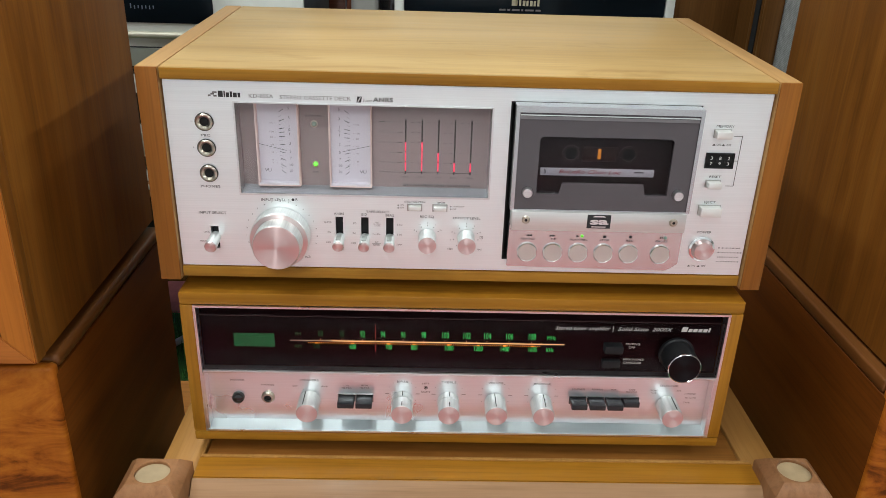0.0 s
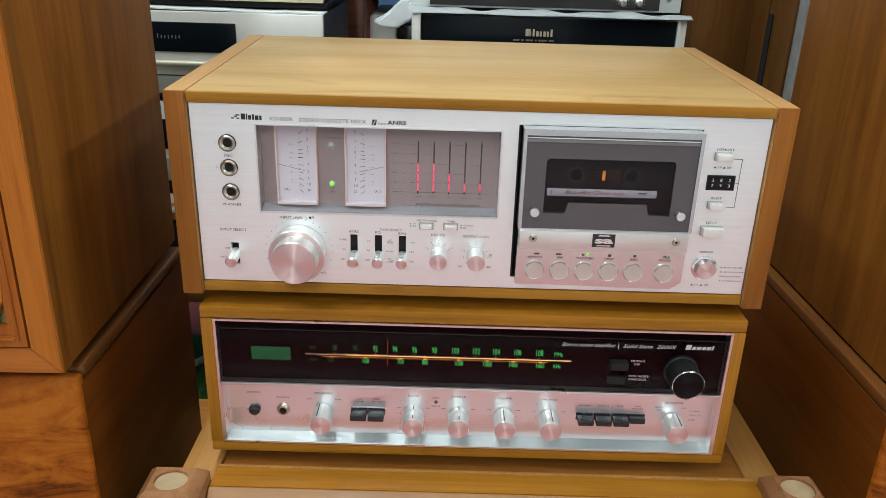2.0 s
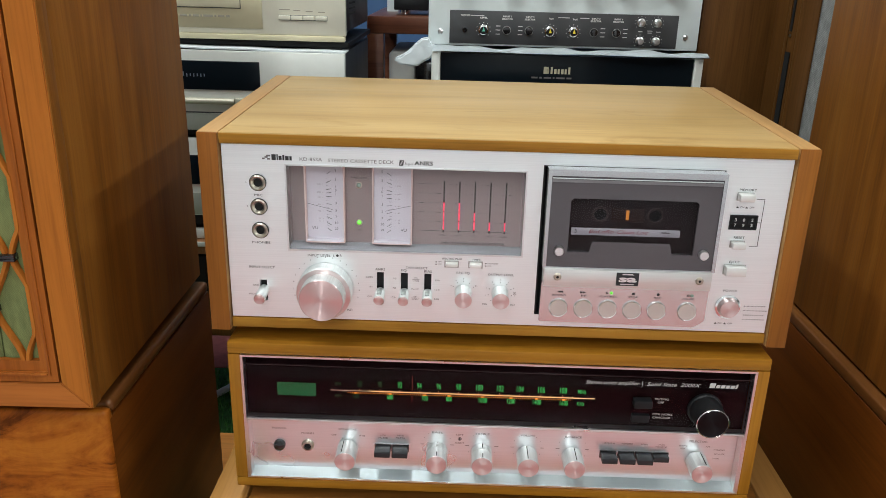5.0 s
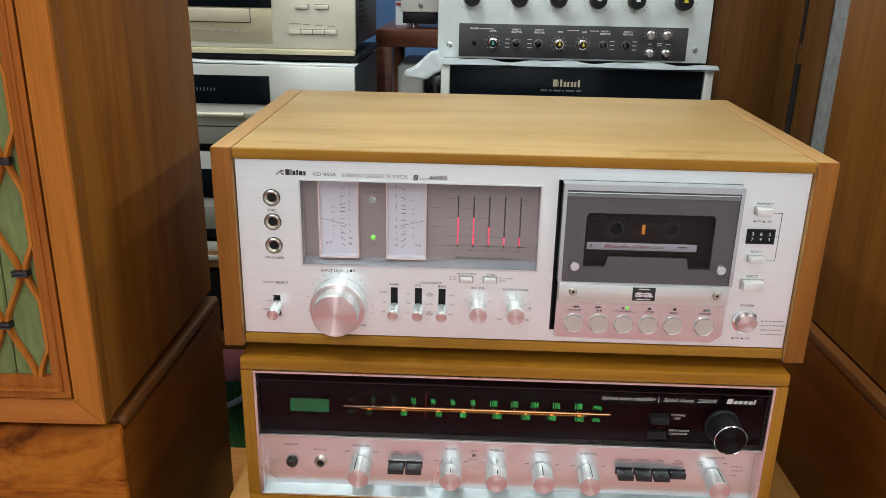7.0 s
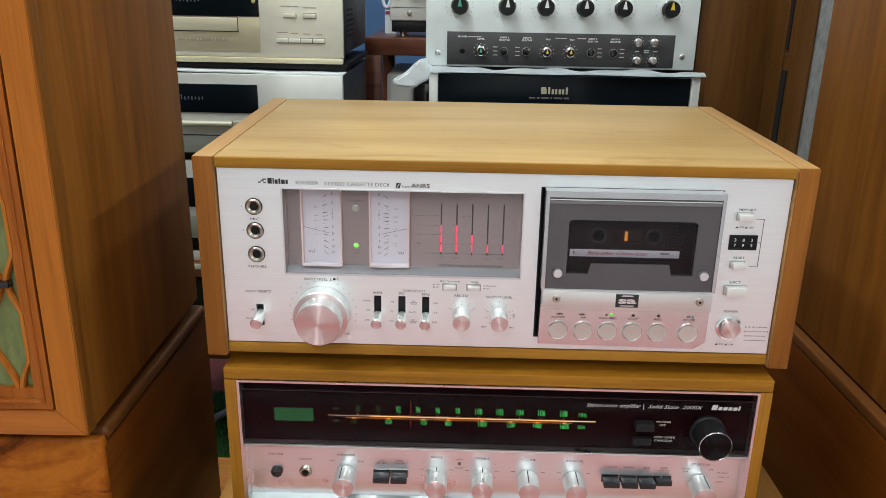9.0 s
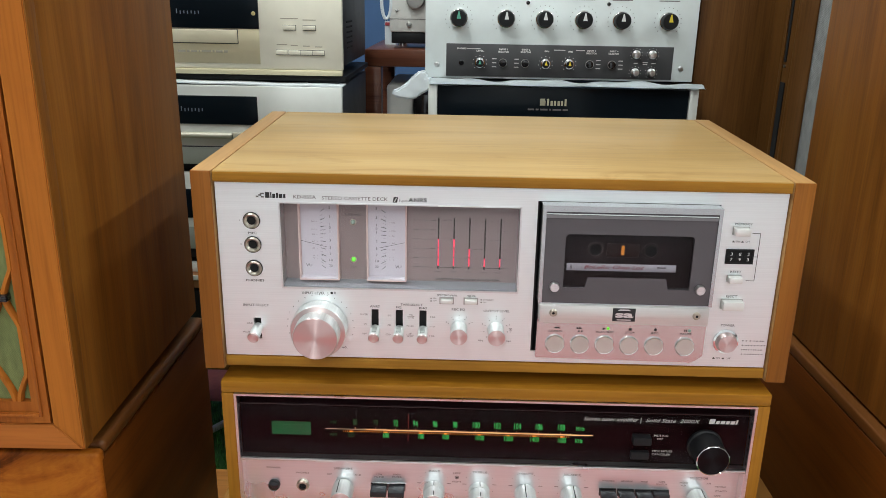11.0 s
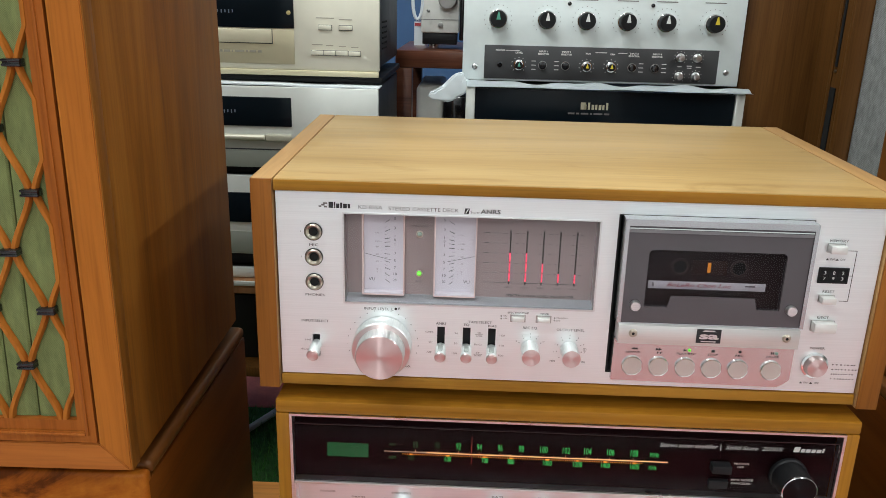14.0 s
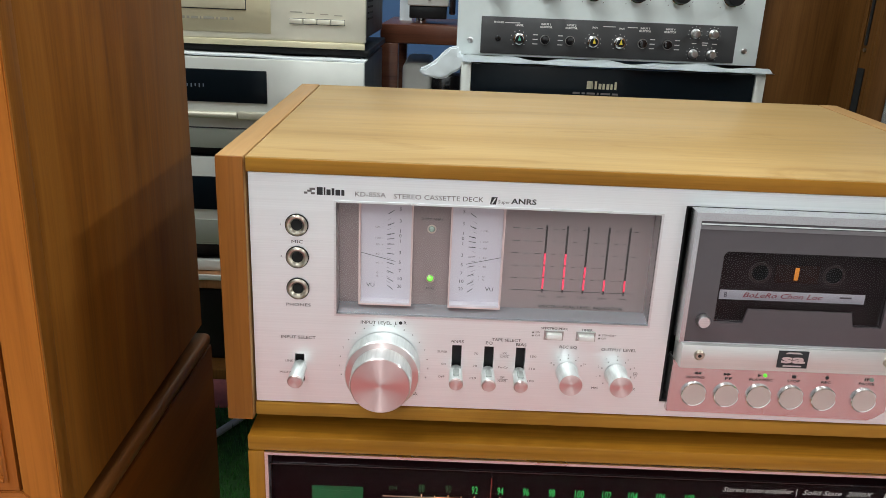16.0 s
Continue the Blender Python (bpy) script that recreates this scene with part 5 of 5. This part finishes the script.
key_face_metal = mottled("key_face_metal", (0.62, 0.565, 0.525), 0.35, 0.55, 0.02)
key_metal = mottled("key_panel_metal", (0.72, 0.67, 0.67), 0.24, 0.9, 0.02)
panel = part("key_panel", bm_outline([(0.0340, 0.7062), (0.1622, 0.7046), (0.1662, 0.7066), (0.1718, 0.7110), (0.1722, 0.7424), (0.0345, 0.7424)], LK, LK + 0.012, 0.0006), key_metal, deck, "glossy metal key panel")
for x, lab in ((0.0483, "REWIND"), (0.0684, "FF"), (0.0884, "PLAY/REC"), (0.1083, "STOP"), (0.1283, "REC"), (0.1532, "PAUSE")):
    x = KPX(x)
    k = part("key", bm_lathe([(0.0080, 0), (0.0080, 0.0014), (0.0077, 0.0018), (0.0073, 0.0016)], x, KPZ(0.7232), LK, 40), chrome, panel)
    part("key_face", bm_lathe([(0.0073, 0.0016), (0.0, 0.0016)], x, KPZ(0.7232), LK, 40), key_face_metal, k)
    lettering(lab, x, KPZ(0.7342), LK - 0.0002, 0.0017, ink, panel, width=0.0017 * len(lab) + 0.001)
for pts in (((0.0468, 0.7372), (0.0492, 0.7382), (0.0492, 0.7362)), ((0.0490, 0.7372), (0.0514, 0.7382), (0.0514, 0.7362)), ((0.0676, 0.7372), (0.0652, 0.7362), (0.0652, 0.7382)), ((0.0698, 0.7372), (0.0674, 0.7362), (0.0674, 0.7382)),
            ((0.0885, 0.7372), (0.0861, 0.7362), (0.0861, 0.7382)), ((0.1071, 0.7362), (0.1095, 0.7362), (0.1095, 0.7382), (0.1071, 0.7382)), ((0.1516, 0.7362), (0.1523, 0.7362), (0.1523, 0.7382), (0.1516, 0.7382)), ((0.1530, 0.7362), (0.1537, 0.7362), (0.1537, 0.7382), (0.1530, 0.7382))):
    part("symbol", bm_outline([(KPX(p), KPZ(q)) for p, q in pts], LK - 0.0002, LK), ink, panel)
part("symbol", bm_lathe([(0.0012, 0), (0.0012, 0.0002), (0, 0.0002)], KPX(0.1285), KPZ(0.7374), LK, 14), ink, panel)
part("indicator_lamp", bm_lathe([(0.0012, 0), (0.0010, 0.0008), (0, 0.0011)], KPX(0.0905), KPZ(0.7374), LK, 16), led_on, panel)
part("indicator_lamp", bm_lathe([(0.0015, 0), (0.0012, 0.0008), (0, 0.0010)], KPX(0.1558), KPZ(0.7372), LK, 16), led_off, panel)

# buttons at the right
push_button(0.1907, 0.8184, 0.0118, 0.0058, 0.0070, 0.0005)
push_button(0.1900, 0.7785, 0.0105, 0.0050, 0.0070, 0.0005)
push_button(0.1908, 0.7565, 0.0165, 0.0076, 0.0070, 0.0005)
lettering("MEMORY", 0.1922, 0.8238, TY, 0.0019, ink, face, width=0.0135)
lettering("ON", 0.1895, 0.8095, TY, 0.0015, ink, face)
lettering("OFF", 0.1972, 0.8094, TY, 0.0015, ink, face)
lettering("RESET", 0.1910, 0.7840, TY, 0.0019, ink, face, width=0.0088)
lettering("EJECT", 0.1905, 0.7630, TY, 0.0019, ink, face, width=0.0088)
lettering("POWER", 0.1905, 0.7375, TY, 0.0019, ink, face, width=0.0112)
lettering("ON", 0.1860, 0.7080, TY, 0.0015, ink, face)
lettering("OFF", 0.1945, 0.7079, TY, 0.0015, ink, face)
for x, z in ((0.1860, 0.8095), (0.1932, 0.8094), (0.1825, 0.7080), (0.1903, 0.7079)):
    part("symbol", bm_outline([(x - 0.0012, z - 0.0007), (x + 0.0012, z - 0.0007), (x, z + 0.0008)], TY, 0), ink, face)
bars("print_line", [(0.2000, 0.2066, 0.8165), (0.2036, 0.2066, 0.7970), (0.2000, 0.2066, 0.7768)], 0, ink, face, 0.00018)
part("print_line", bm_box(0.2063, 0.2067, TY, 0, 0.7768, 0.8167), ink, face)
cnt = part("tape_counter", bm_plate(0.1812, 0.2032, 0.7910, 0.8032, -0.0012, 0.0030, [(0.1822, 0.2022, 0.7920, 0.8022)]), black_plastic, face)
part("counter_back", bm_box(0.1815, 0.2030, -0.0005, -0.0002, 0.7912, 0.8030), black_hole, cnt)
for i, (dx, d) in enumerate(((-0.0066, "3"), (0.0, "8"), (0.0066, "2"))):
    x = 0.1922 + dx
    w = part("counter_wheel", bm_rod((x - 0.0027, 0.0035, 0.7971), (x + 0.0027, 0.0035, 0.7971), 0.0044, 20), black_plastic, cnt)
    lettering(d, x, 0.7992, -0.0014, 0.0026, white_ink, w, width=0.0017)
    lettering("793"[i], x, 0.7948, -0.0014, 0.0024, white_ink, w, width=0.0017)
pw = part("power_button", bm_lathe([(0.0104, 0.0004), (0.0104, 0.0014), (0.0088, 0.0018), (0.0084, 0.0016)], 0.1903, 0.7234, 0, 48), chrome, face)
part("button_face", bm_lathe([(0.0082, 0.0002), (0.0082, 0.0050), (0.0074, 0.0066), (0.0, 0.0068)], 0.1903, 0.7234, 0, 48), spun, pw, "", (0.1903, -0.003, 0.7234))
# small note print in unreadable bars
print_bits = []
for r in range(4):
    x = 0.2040 + r * 0.0002
    random.seed(5 + r)
    while x < 0.2225:
        w = random.uniform(0.0006, 0.0014)
        print_bits.append((x, min(x + w, 0.2235), 0.7242 - r * 0.0040))
        x += w + random.uniform(0.0006, 0.0022)
bars("note_bar", print_bits, 0, ink, face, 0.0004)

# ---- stereo receiver ----
RC = 0.0015
rx0, rx1, rz0, rz1, RY = -0.2305, 0.2338, 0.5320, 0.6782, -0.006
rec = thing("stereo_receiver", "stereo receiver with a lit dial in a wooden case", "receiver", (RC, 0.15, 0.518))
W = 0.0112
part("case_top", bm_box(rx0, rx1, RY, 0.315, rz1 - W, rz1, 0.0018), receiver_wood, rec)
part("case_bottom", bm_box(rx0, rx1, RY, 0.315, rz0, rz0 + W - 0.0015, 0.0018), receiver_wood, rec)
for xa, xb in ((rx0, rx0 + 0.0112), (rx1 - 0.0112, rx1)):
    part("case_side", bm_box(xa, xb, RY + 0.0002, 0.315, rz0 + W - 0.0012, rz1 - W - 0.0003, 0.001), receiver_side_wood, rec)
part("case_back", bm_box(rx0 + 0.012, rx1 - 0.012, 0.30, 0.305, rz0 + 0.012, rz1 - 0.012), black_plastic, rec)
for fx in (-0.19, 0.19):
    for fy in (0.03, 0.27):
        part("foot", bm_rod((RC + fx, fy, 0.518), (RC + fx, fy, 0.532), 0.013, 20), black_plastic, rec)
ix0, ix1, iz0, iz1 = -0.2195, 0.2230, 0.5428, 0.6668
trim = part("trim_frame", bm_plate(ix0, ix1, iz0, iz1, RY - 0.0010, 0.010, [(ix0 + 0.0022, ix1 - 0.0022, iz0 + 0.0016, iz1 - 0.0018)]), aluminium_fine, rec, "thin aluminium trim frame")
GY = RY + 0.0012
dial_glass = glass("dial_glass_smoked", (0.80, 0.70, 0.72), 0.02)
bsdf(dial_glass).inputs["IOR"].default_value = 1.13
dial_back = mat("dial_back_black", (0.007, 0.0014, 0.002), 0.6)
bsdf(dial_back).inputs["Specular IOR Level"].default_value = 0.05
pane = part("dial_pane", bm_box(ix0 + 0.0024, ix1 - 0.0024, GY, GY + 0.0020, 0.6048, 0.6575, 0.0003), dial_glass, rec, "smoked dial glass")
pane.visible_shadow = False
DY = 0.0042
dial = part("dial_panel", bm_box(ix0 + 0.0024, ix1 - 0.0024, DY, DY + 0.003, 0.6046, 0.6645), dial_back, rec, "black dial panel behind the glass")
part("dial_edge", bm_box(ix0 + 0.0024, ix1 - 0.0024, GY - 0.0003, GY + 0.001, 0.6571, 0.6576), black_gloss, pane)
part("divider", bm_box(ix0 + 0.0022, ix1 - 0.0022, GY - 0.0018, GY + 0.009, 0.6022, 0.6047, 0.0006), aluminium_fine, rec)
AY = 0.0040
lower = part("control_panel", bm_box(ix0 + 0.0012, ix1 - 0.0012, AY, AY + 0.003, 0.5436, 0.6021), receiver_aluminium, rec, "brushed aluminium control panel")
bm = bmesh.new()
sill = [(RY - 0.0006, 0.5431), (RY - 0.0006, 0.5448), (RY + 0.0012, 0.5454), (AY - 0.0012, 0.5480), (AY - 0.0002, 0.5486), (AY - 0.0002, 0.5431)]
ends = [[bm.verts.new((x, y, z)) for y, z in sill] for x in (ix0 + 0.0022, ix1 - 0.0022)]
bm.faces.new(ends[0]), bm.faces.new(ends[1])
for k in range(len(sill)):
    j = (k + 1) % len(sill)
    bm.faces.new((ends[0][k], ends[0][j], ends[1][j], ends[1][k]))
part("panel_ledge", bm, sill_aluminium, lower, "sloping bright sill")
for xa, xb in ((ix0 + 0.0020, ix0 + 0.0034), (ix1 - 0.0034, ix1 - 0.0020)):
    part("panel_flank", bm_box(xa, xb, RY - 0.0004, AY - 0.0002, 0.5448, 0.6020), aluminium_fine, lower)


def DX(x):
    """Dial layout to metres."""
    return 0.0019 + x * 1.0176


def DZ(z):
    return z * 1.0177 - 0.0172


def LX(x):
    """Control layout to metres."""
    return 0.0006 + x * 1.0177


def LZ(z):
    return z * 1.0177 - 0.0172


LYY = DY - 0.0002
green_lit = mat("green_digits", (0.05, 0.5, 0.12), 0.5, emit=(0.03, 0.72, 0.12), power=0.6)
green_dim = mat("green_digits_dim", (0.02, 0.1, 0.03), 0.5, emit=(0.03, 0.5, 0.08), power=0.05)
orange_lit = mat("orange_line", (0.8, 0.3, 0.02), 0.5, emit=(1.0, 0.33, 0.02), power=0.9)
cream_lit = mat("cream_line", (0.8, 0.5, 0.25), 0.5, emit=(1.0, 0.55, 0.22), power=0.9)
meter_green = mat("signal_meter_green", (0.004, 0.085, 0.025), 0.5, emit=(0.005, 0.30, 0.07), power=0.10)
sm_ = part("signal_meter", bm_box(DX(-0.1892), DX(-0.1558), LYY, DY, DZ(0.6290), DZ(0.6412)), meter_green, dial, "green lit signal meter")
bars("print_line", [(DX(-0.184 + i * 0.0045), DX(-0.1815 + i * 0.0045), DZ(0.6378)) for i in range(5)], LYY - 0.0001, mat("meter_print", (0.01, 0.10, 0.03), 0.5), sm_, 0.0006)
part("dial_line", bm_box(DX(-0.108), DX(0.0855), LYY, DY, DZ(0.6349), DZ(0.6357)), cream_lit, dial)
part("dial_line", bm_box(DX(-0.143), DX(-0.108), LYY, DY, DZ(0.6350), DZ(0.6356)), mat("cream_dim", (0.45, 0.36, 0.26), 0.5, emit=(1.0, 0.62, 0.32), power=0.12), dial)
x = -0.128
while x < 0.066:
    part("dial_dot", bm_box(DX(x), DX(x) + 0.0006, LYY, DY, DZ(0.6330), DZ(0.6337)), orange_lit, dial)
    x += 0.0018
fm = [("88", -0.1175), ("90", -0.1000), ("92", -0.0828), ("94", -0.0660), ("96", -0.0492), ("98", -0.0322), ("100", -0.0145), ("102", 0.0035), ("104", 0.0206), ("106", 0.0390), ("108", 0.0578)]
for i, (t_, x) in enumerate(fm):
    lettering(t_, DX(x), DZ(0.6418), LYY, 0.0056, green_dim if i < 2 else green_lit, dial, width=0.0020 * len(t_))
    part("dial_tick", bm_box(DX(x) - 0.0002, DX(x) + 0.0002, LYY, DY, DZ(0.6357), DZ(0.6375)), cream_lit, dial)
    part("dial_tick", bm_box(DX(x + 0.0084), DX(x + 0.0088), LYY, DY, DZ(0.6357), DZ(0.6368)), cream_lit, dial)
for t_, x, m_ in (("535", -0.1210, green_dim), ("600", -0.0912, green_lit), ("700", -0.0612, green_lit), ("800", -0.0400, green_lit), ("1000", -0.0110, green_lit), ("1200", 0.0135, green_lit), ("1400", 0.0358, green_lit), ("1605", 0.0592, green_lit)):
    lettering(t_, DX(x), DZ(0.6300), LYY, 0.0046, m_, dial, width=0.0018 * len(t_))
    part("dial_tick", bm_box(DX(x) - 0.0013, DX(x) + 0.0013, LYY - 0.0001, DY, DZ(0.6327), DZ(0.6339)), orange_lit, dial)
lettering("MHz", DX(0.0742), DZ(0.6412), LYY, 0.0040, green_lit, dial, width=0.0072)
lettering("KHz", DX(0.0738), DZ(0.6298), LYY, 0.0036, green_lit, dial, width=0.0062)
lettering("FM", DX(-0.1362), DZ(0.6412), LYY, 0.0030, green_dim, dial)
lettering("AM", DX(-0.1365), DZ(0.6298), LYY, 0.0030, green_dim, dial)
part("dial_pointer", bm_box(DX(-0.0724), DX(-0.0719), LYY - 0.0004, LYY - 0.0002, DZ(0.6260), DZ(0.6515)), mat("red_pointer", (0.30, 0.03, 0.02), 0.4, emit=(1.0, 0.1, 0.03), power=0.03), dial, "dim red dial pointer")
LYY = GY - 0.0002
script = mat("silver_script", (0.62, 0.58, 0.55), 0.4)
lettering("Stereo tuner amplifier", 0.1010, 0.6508, LYY, 0.0036, script, pane, shear=0.35, width=0.0460)
lettering("|", 0.1268, 0.6508, LYY, 0.0042, script, pane)
lettering("Solid State  2000X", 0.1530, 0.6506, LYY, 0.0034, script, pane, shear=0.35, width=0.0460)
bm = bmesh.new()
xx = 0.1842
for w, h in ((0.0046, 0.0044), (0.0030, 0.0028), (0.0034, 0.0028), (0.0030, 0.0028), (0.0034, 0.0028), (0.0014, 0.0040)):
    q = [(xx, 0.6490), (xx + w, 0.6490), (xx + w + 0.0009, 0.6490 + h), (xx + 0.0009, 0.6490 + h)]
    b2 = bm_outline(q, LYY, GY)
    me_ = bpy.data.meshes.new("tmp")
    b2.to_mesh(me_)
    bm.from_mesh(me_)
    bpy.data.meshes.remove(me_)
    b2.free()
    xx += w + 0.0010
part("emblem", bm, script, pane, "silver maker's emblem in bars")
lettering("MUTING", 0.1452, 0.6362, LYY, 0.0019, script, pane, width=0.0118)
lettering("OFF", 0.1446, 0.6330, LYY, 0.0019, script, pane, width=0.0052)
lettering("MPX NOISE", 0.1475, 0.6212, LYY, 0.0019, script, pane, width=0.0172)
lettering("CANCELER", 0.1468, 0.6180, LYY, 0.0019, script, pane, width=0.0158)
for z, o in ((0.6335, 0.0070), (0.6175, 0.0030)):
    part("rocker_button", bm_box(0.1205, 0.1360, GY - o, GY + 0.002, z - 0.0036, z + 0.0036, 0.0008), black_plastic, pane)
TX, TZ_ = 0.1828, 0.6285
tk = part("tuning_knob", bm_lathe([(0.0150, 0.0002), (0.0150, 0.003), (0.0138, 0.004), (0.0134, 0.0235), (0.0130, 0.0246)], TX, TZ_, GY, 56), black_plastic, pane, "black tuning knob with a bright rim", (TX, GY, TZ_))
part("rim", bm_lathe([(0.0137, 0.0238), (0.0137, 0.0250), (0.0131, 0.0254), (0.0128, 0.0248)], TX, TZ_, GY, 56), chrome, tk)
part("knob_face", bm_lathe([(0.0129, 0.0247), (0.0, 0.0245)], TX, TZ_, GY, 56), turned("black_spun", (0.020, 0.018, 0.020), 0.35), tk, "", (TX, GY - 0.025, TZ_))


def control_knob(x, z, ang, two):
    k = part("knob", bm_lathe([(0.0097, 0.0002), (0.0097, 0.0062), (0.0094, 0.0068), (0.0088, 0.0069), (0.0088, 0.0076), (0.0094, 0.0077), (0.0094, 0.0206), (0.0091, 0.0213)] if two else [(0.0090, 0.0002), (0.0090, 0.0012), (0.0096, 0.0014), (0.0094, 0.0206), (0.0091, 0.0213)], x, z, AY, 44), knob_side, lower, "aluminium control knob", (x, AY, z))
    part("knob_face", bm_lathe([(0.0091, 0.0213), (0.0088, 0.0215), (0.0, 0.0213)], x, z, AY, 44), spun, k, "", (x, AY - 0.0213, z))
    d = Vector((math.sin(radians(ang)), 0, math.cos(radians(ang))))
    p = Vector((x, AY, z)) + d * 0.0094
    p2 = Vector((x, AY, z)) + d * 0.0097
    part("index_line", bm_box(p.x - 0.00035, p.x + 0.00035, AY - (0.0200 if not two else 0.0205), AY - (0.0016 if not two else 0.0150), p.z - 0.0004, p.z + 0.0004), ink, k)
    if two:
        part("index_line", bm_box(p2.x - 0.00035, p2.x + 0.00035, AY - 0.0064, AY - 0.0004, p2.z - 0.0004, p2.z + 0.0004), ink, k)
    return k


for x, ang, lab in ((-0.1278, -20, "SPEAKERS"), (-0.0482, 0, "BASS"), (-0.0085, 3, "TREBLE"), (0.0318, -4, "VOLUME"), (0.0718, 8, "BALANCE"), (0.1815, 18, "SELECTOR")):
    x = LX(x)
    control_knob(x, LZ(0.5838) - 0.0072, ang, lab in ("BASS", "TREBLE"))
    lettering(lab, x, LZ(0.5960), AY - 0.0002, 0.0020, grey_ink, lower, width=0.0017 * len(lab) + 0.0028)
    if lab in ("BASS", "TREBLE", "VOLUME", "BALANCE"):
        bars("print_line", [(x - 0.0150, x - 0.0115, LZ(0.5838)), (x + 0.0115, x + 0.0150, LZ(0.5838))], AY, grey_ink, lower, 0.0002)
        dots = [(x + 0.0135 * math.cos(radians(a)) - 0.0002, x + 0.0135 * math.cos(radians(a)) + 0.0002, LZ(0.5838) + 0.0135 * math.sin(radians(a))) for a in (-30, 30, 55, 125, 150, 210)]
        bars("dial_mark", dots, AY, ink, lower, 0.0002)
lettering("OFF", LX(-0.1400), LZ(0.5900), AY - 0.0002, 0.0016, grey_ink, lower, width=0.0045)
lettering("A+B", LX(-0.1150), LZ(0.5900), AY - 0.0002, 0.0016, grey_ink, lower, width=0.0055)
lettering("LEFT", LX(-0.0283), LZ(0.5945), AY - 0.0002, 0.0016, grey_ink, lower, width=0.0065)
lettering("RIGHT", LX(-0.0283), LZ(0.5860), AY - 0.0002, 0.0016, grey_ink, lower, width=0.0080)
part("print_mark", bm_lathe([(0.0017, 0), (0.0017, 0.0002), (0.0013, 0.0002), (0.0013, 0)], LX(-0.0283), LZ(0.5903), AY, 20), ink, lower)
part("print_mark", bm_lathe([(0.0009, 0), (0.0009, 0.0002), (0, 0.0002)], LX(-0.0283), LZ(0.5903), AY, 12), ink, lower)
lettering("POWER", LX(-0.1888), LZ(0.5952), AY - 0.0002, 0.0019, grey_ink, lower, width=0.0125)
lettering("PHONES", LX(-0.1635), LZ(0.5908), AY - 0.0002, 0.0016, grey_ink, lower, width=0.0112)
pb = part("power_button", bm_lathe([(0.0053, 0), (0.0053, 0.0026), (0.0046, 0.0042), (0.0028, 0.0051), (0, 0.0054)], LX(-0.1888), LZ(0.5785), AY, 32), black_gloss, lower)
hj = part("headphone_jack", bm_lathe([(0.0058, 0), (0.0058, 0.0016), (0.0052, 0.0020), (0.0044, 0.0036), (0.0034, 0.0036), (0.0032, 0.0010)], LX(-0.1635), LZ(0.5788), AY, 32), nickel, lower)
part("jack_hole", bm_lathe([(0.0033, 0.0012), (0, 0.0012)], LX(-0.1635), LZ(0.5788), AY, 24), black_hole, hj)


def key_row(xs, z, w):
    z = LZ(z) + 0.0018
    for x, out in xs:
        x, out = LX(x), out + 0.004
        k = part("push_key", bm_box(x - w / 2, x + w / 2, AY - out, AY + 0.001, z - 0.0026, z + 0.0026, 0.0007), key_black, lower)
        part("key_bezel", bm_plate(x - w / 2 - 0.0006, x + w / 2 + 0.0006, z - 0.0036, z + 0.0036, AY - 0.0012, 0.0011, [(x - w / 2 - 0.0002, x + w / 2 + 0.0002, z - 0.0028, z + 0.0028)]), black_gloss, k)


key_row(((-0.0962, 0.0095), (-0.0808, 0.0095)), 0.5775, 0.0142)
key_row(((0.1035, 0.0085), (0.1192, 0.0085), (0.1345, 0.0085), (0.1495, 0.0035)), 0.5785, 0.0138)
for t_, x, z in (("LOW", -0.0962, 0.5912), ("FILTER", -0.0962, 0.5886), ("HIGH", -0.0808, 0.5916), ("FILTER", -0.0808, 0.5890), ("LOUDNESS", 0.1035, 0.5912), ("REVERSE", 0.1197, 0.5912), ("MONO", 0.1348, 0.5912), ("TAPE", 0.1498, 0.5914), ("MONITOR", 0.1498, 0.5890),
               ("PHONO", 0.1690, 0.5912), ("AUX", 0.1690, 0.5885), ("AM", 0.1905, 0.5910), ("FM MONO", 0.2010, 0.5880), ("FM AUTO", 0.2020, 0.5838), ("TAPE", 0.1990, 0.5790)):
    lettering(t_, LX(x), LZ(z), AY - 0.0002, 0.0015, grey_ink, lower, width=0.00125 * len(t_) + 0.001)
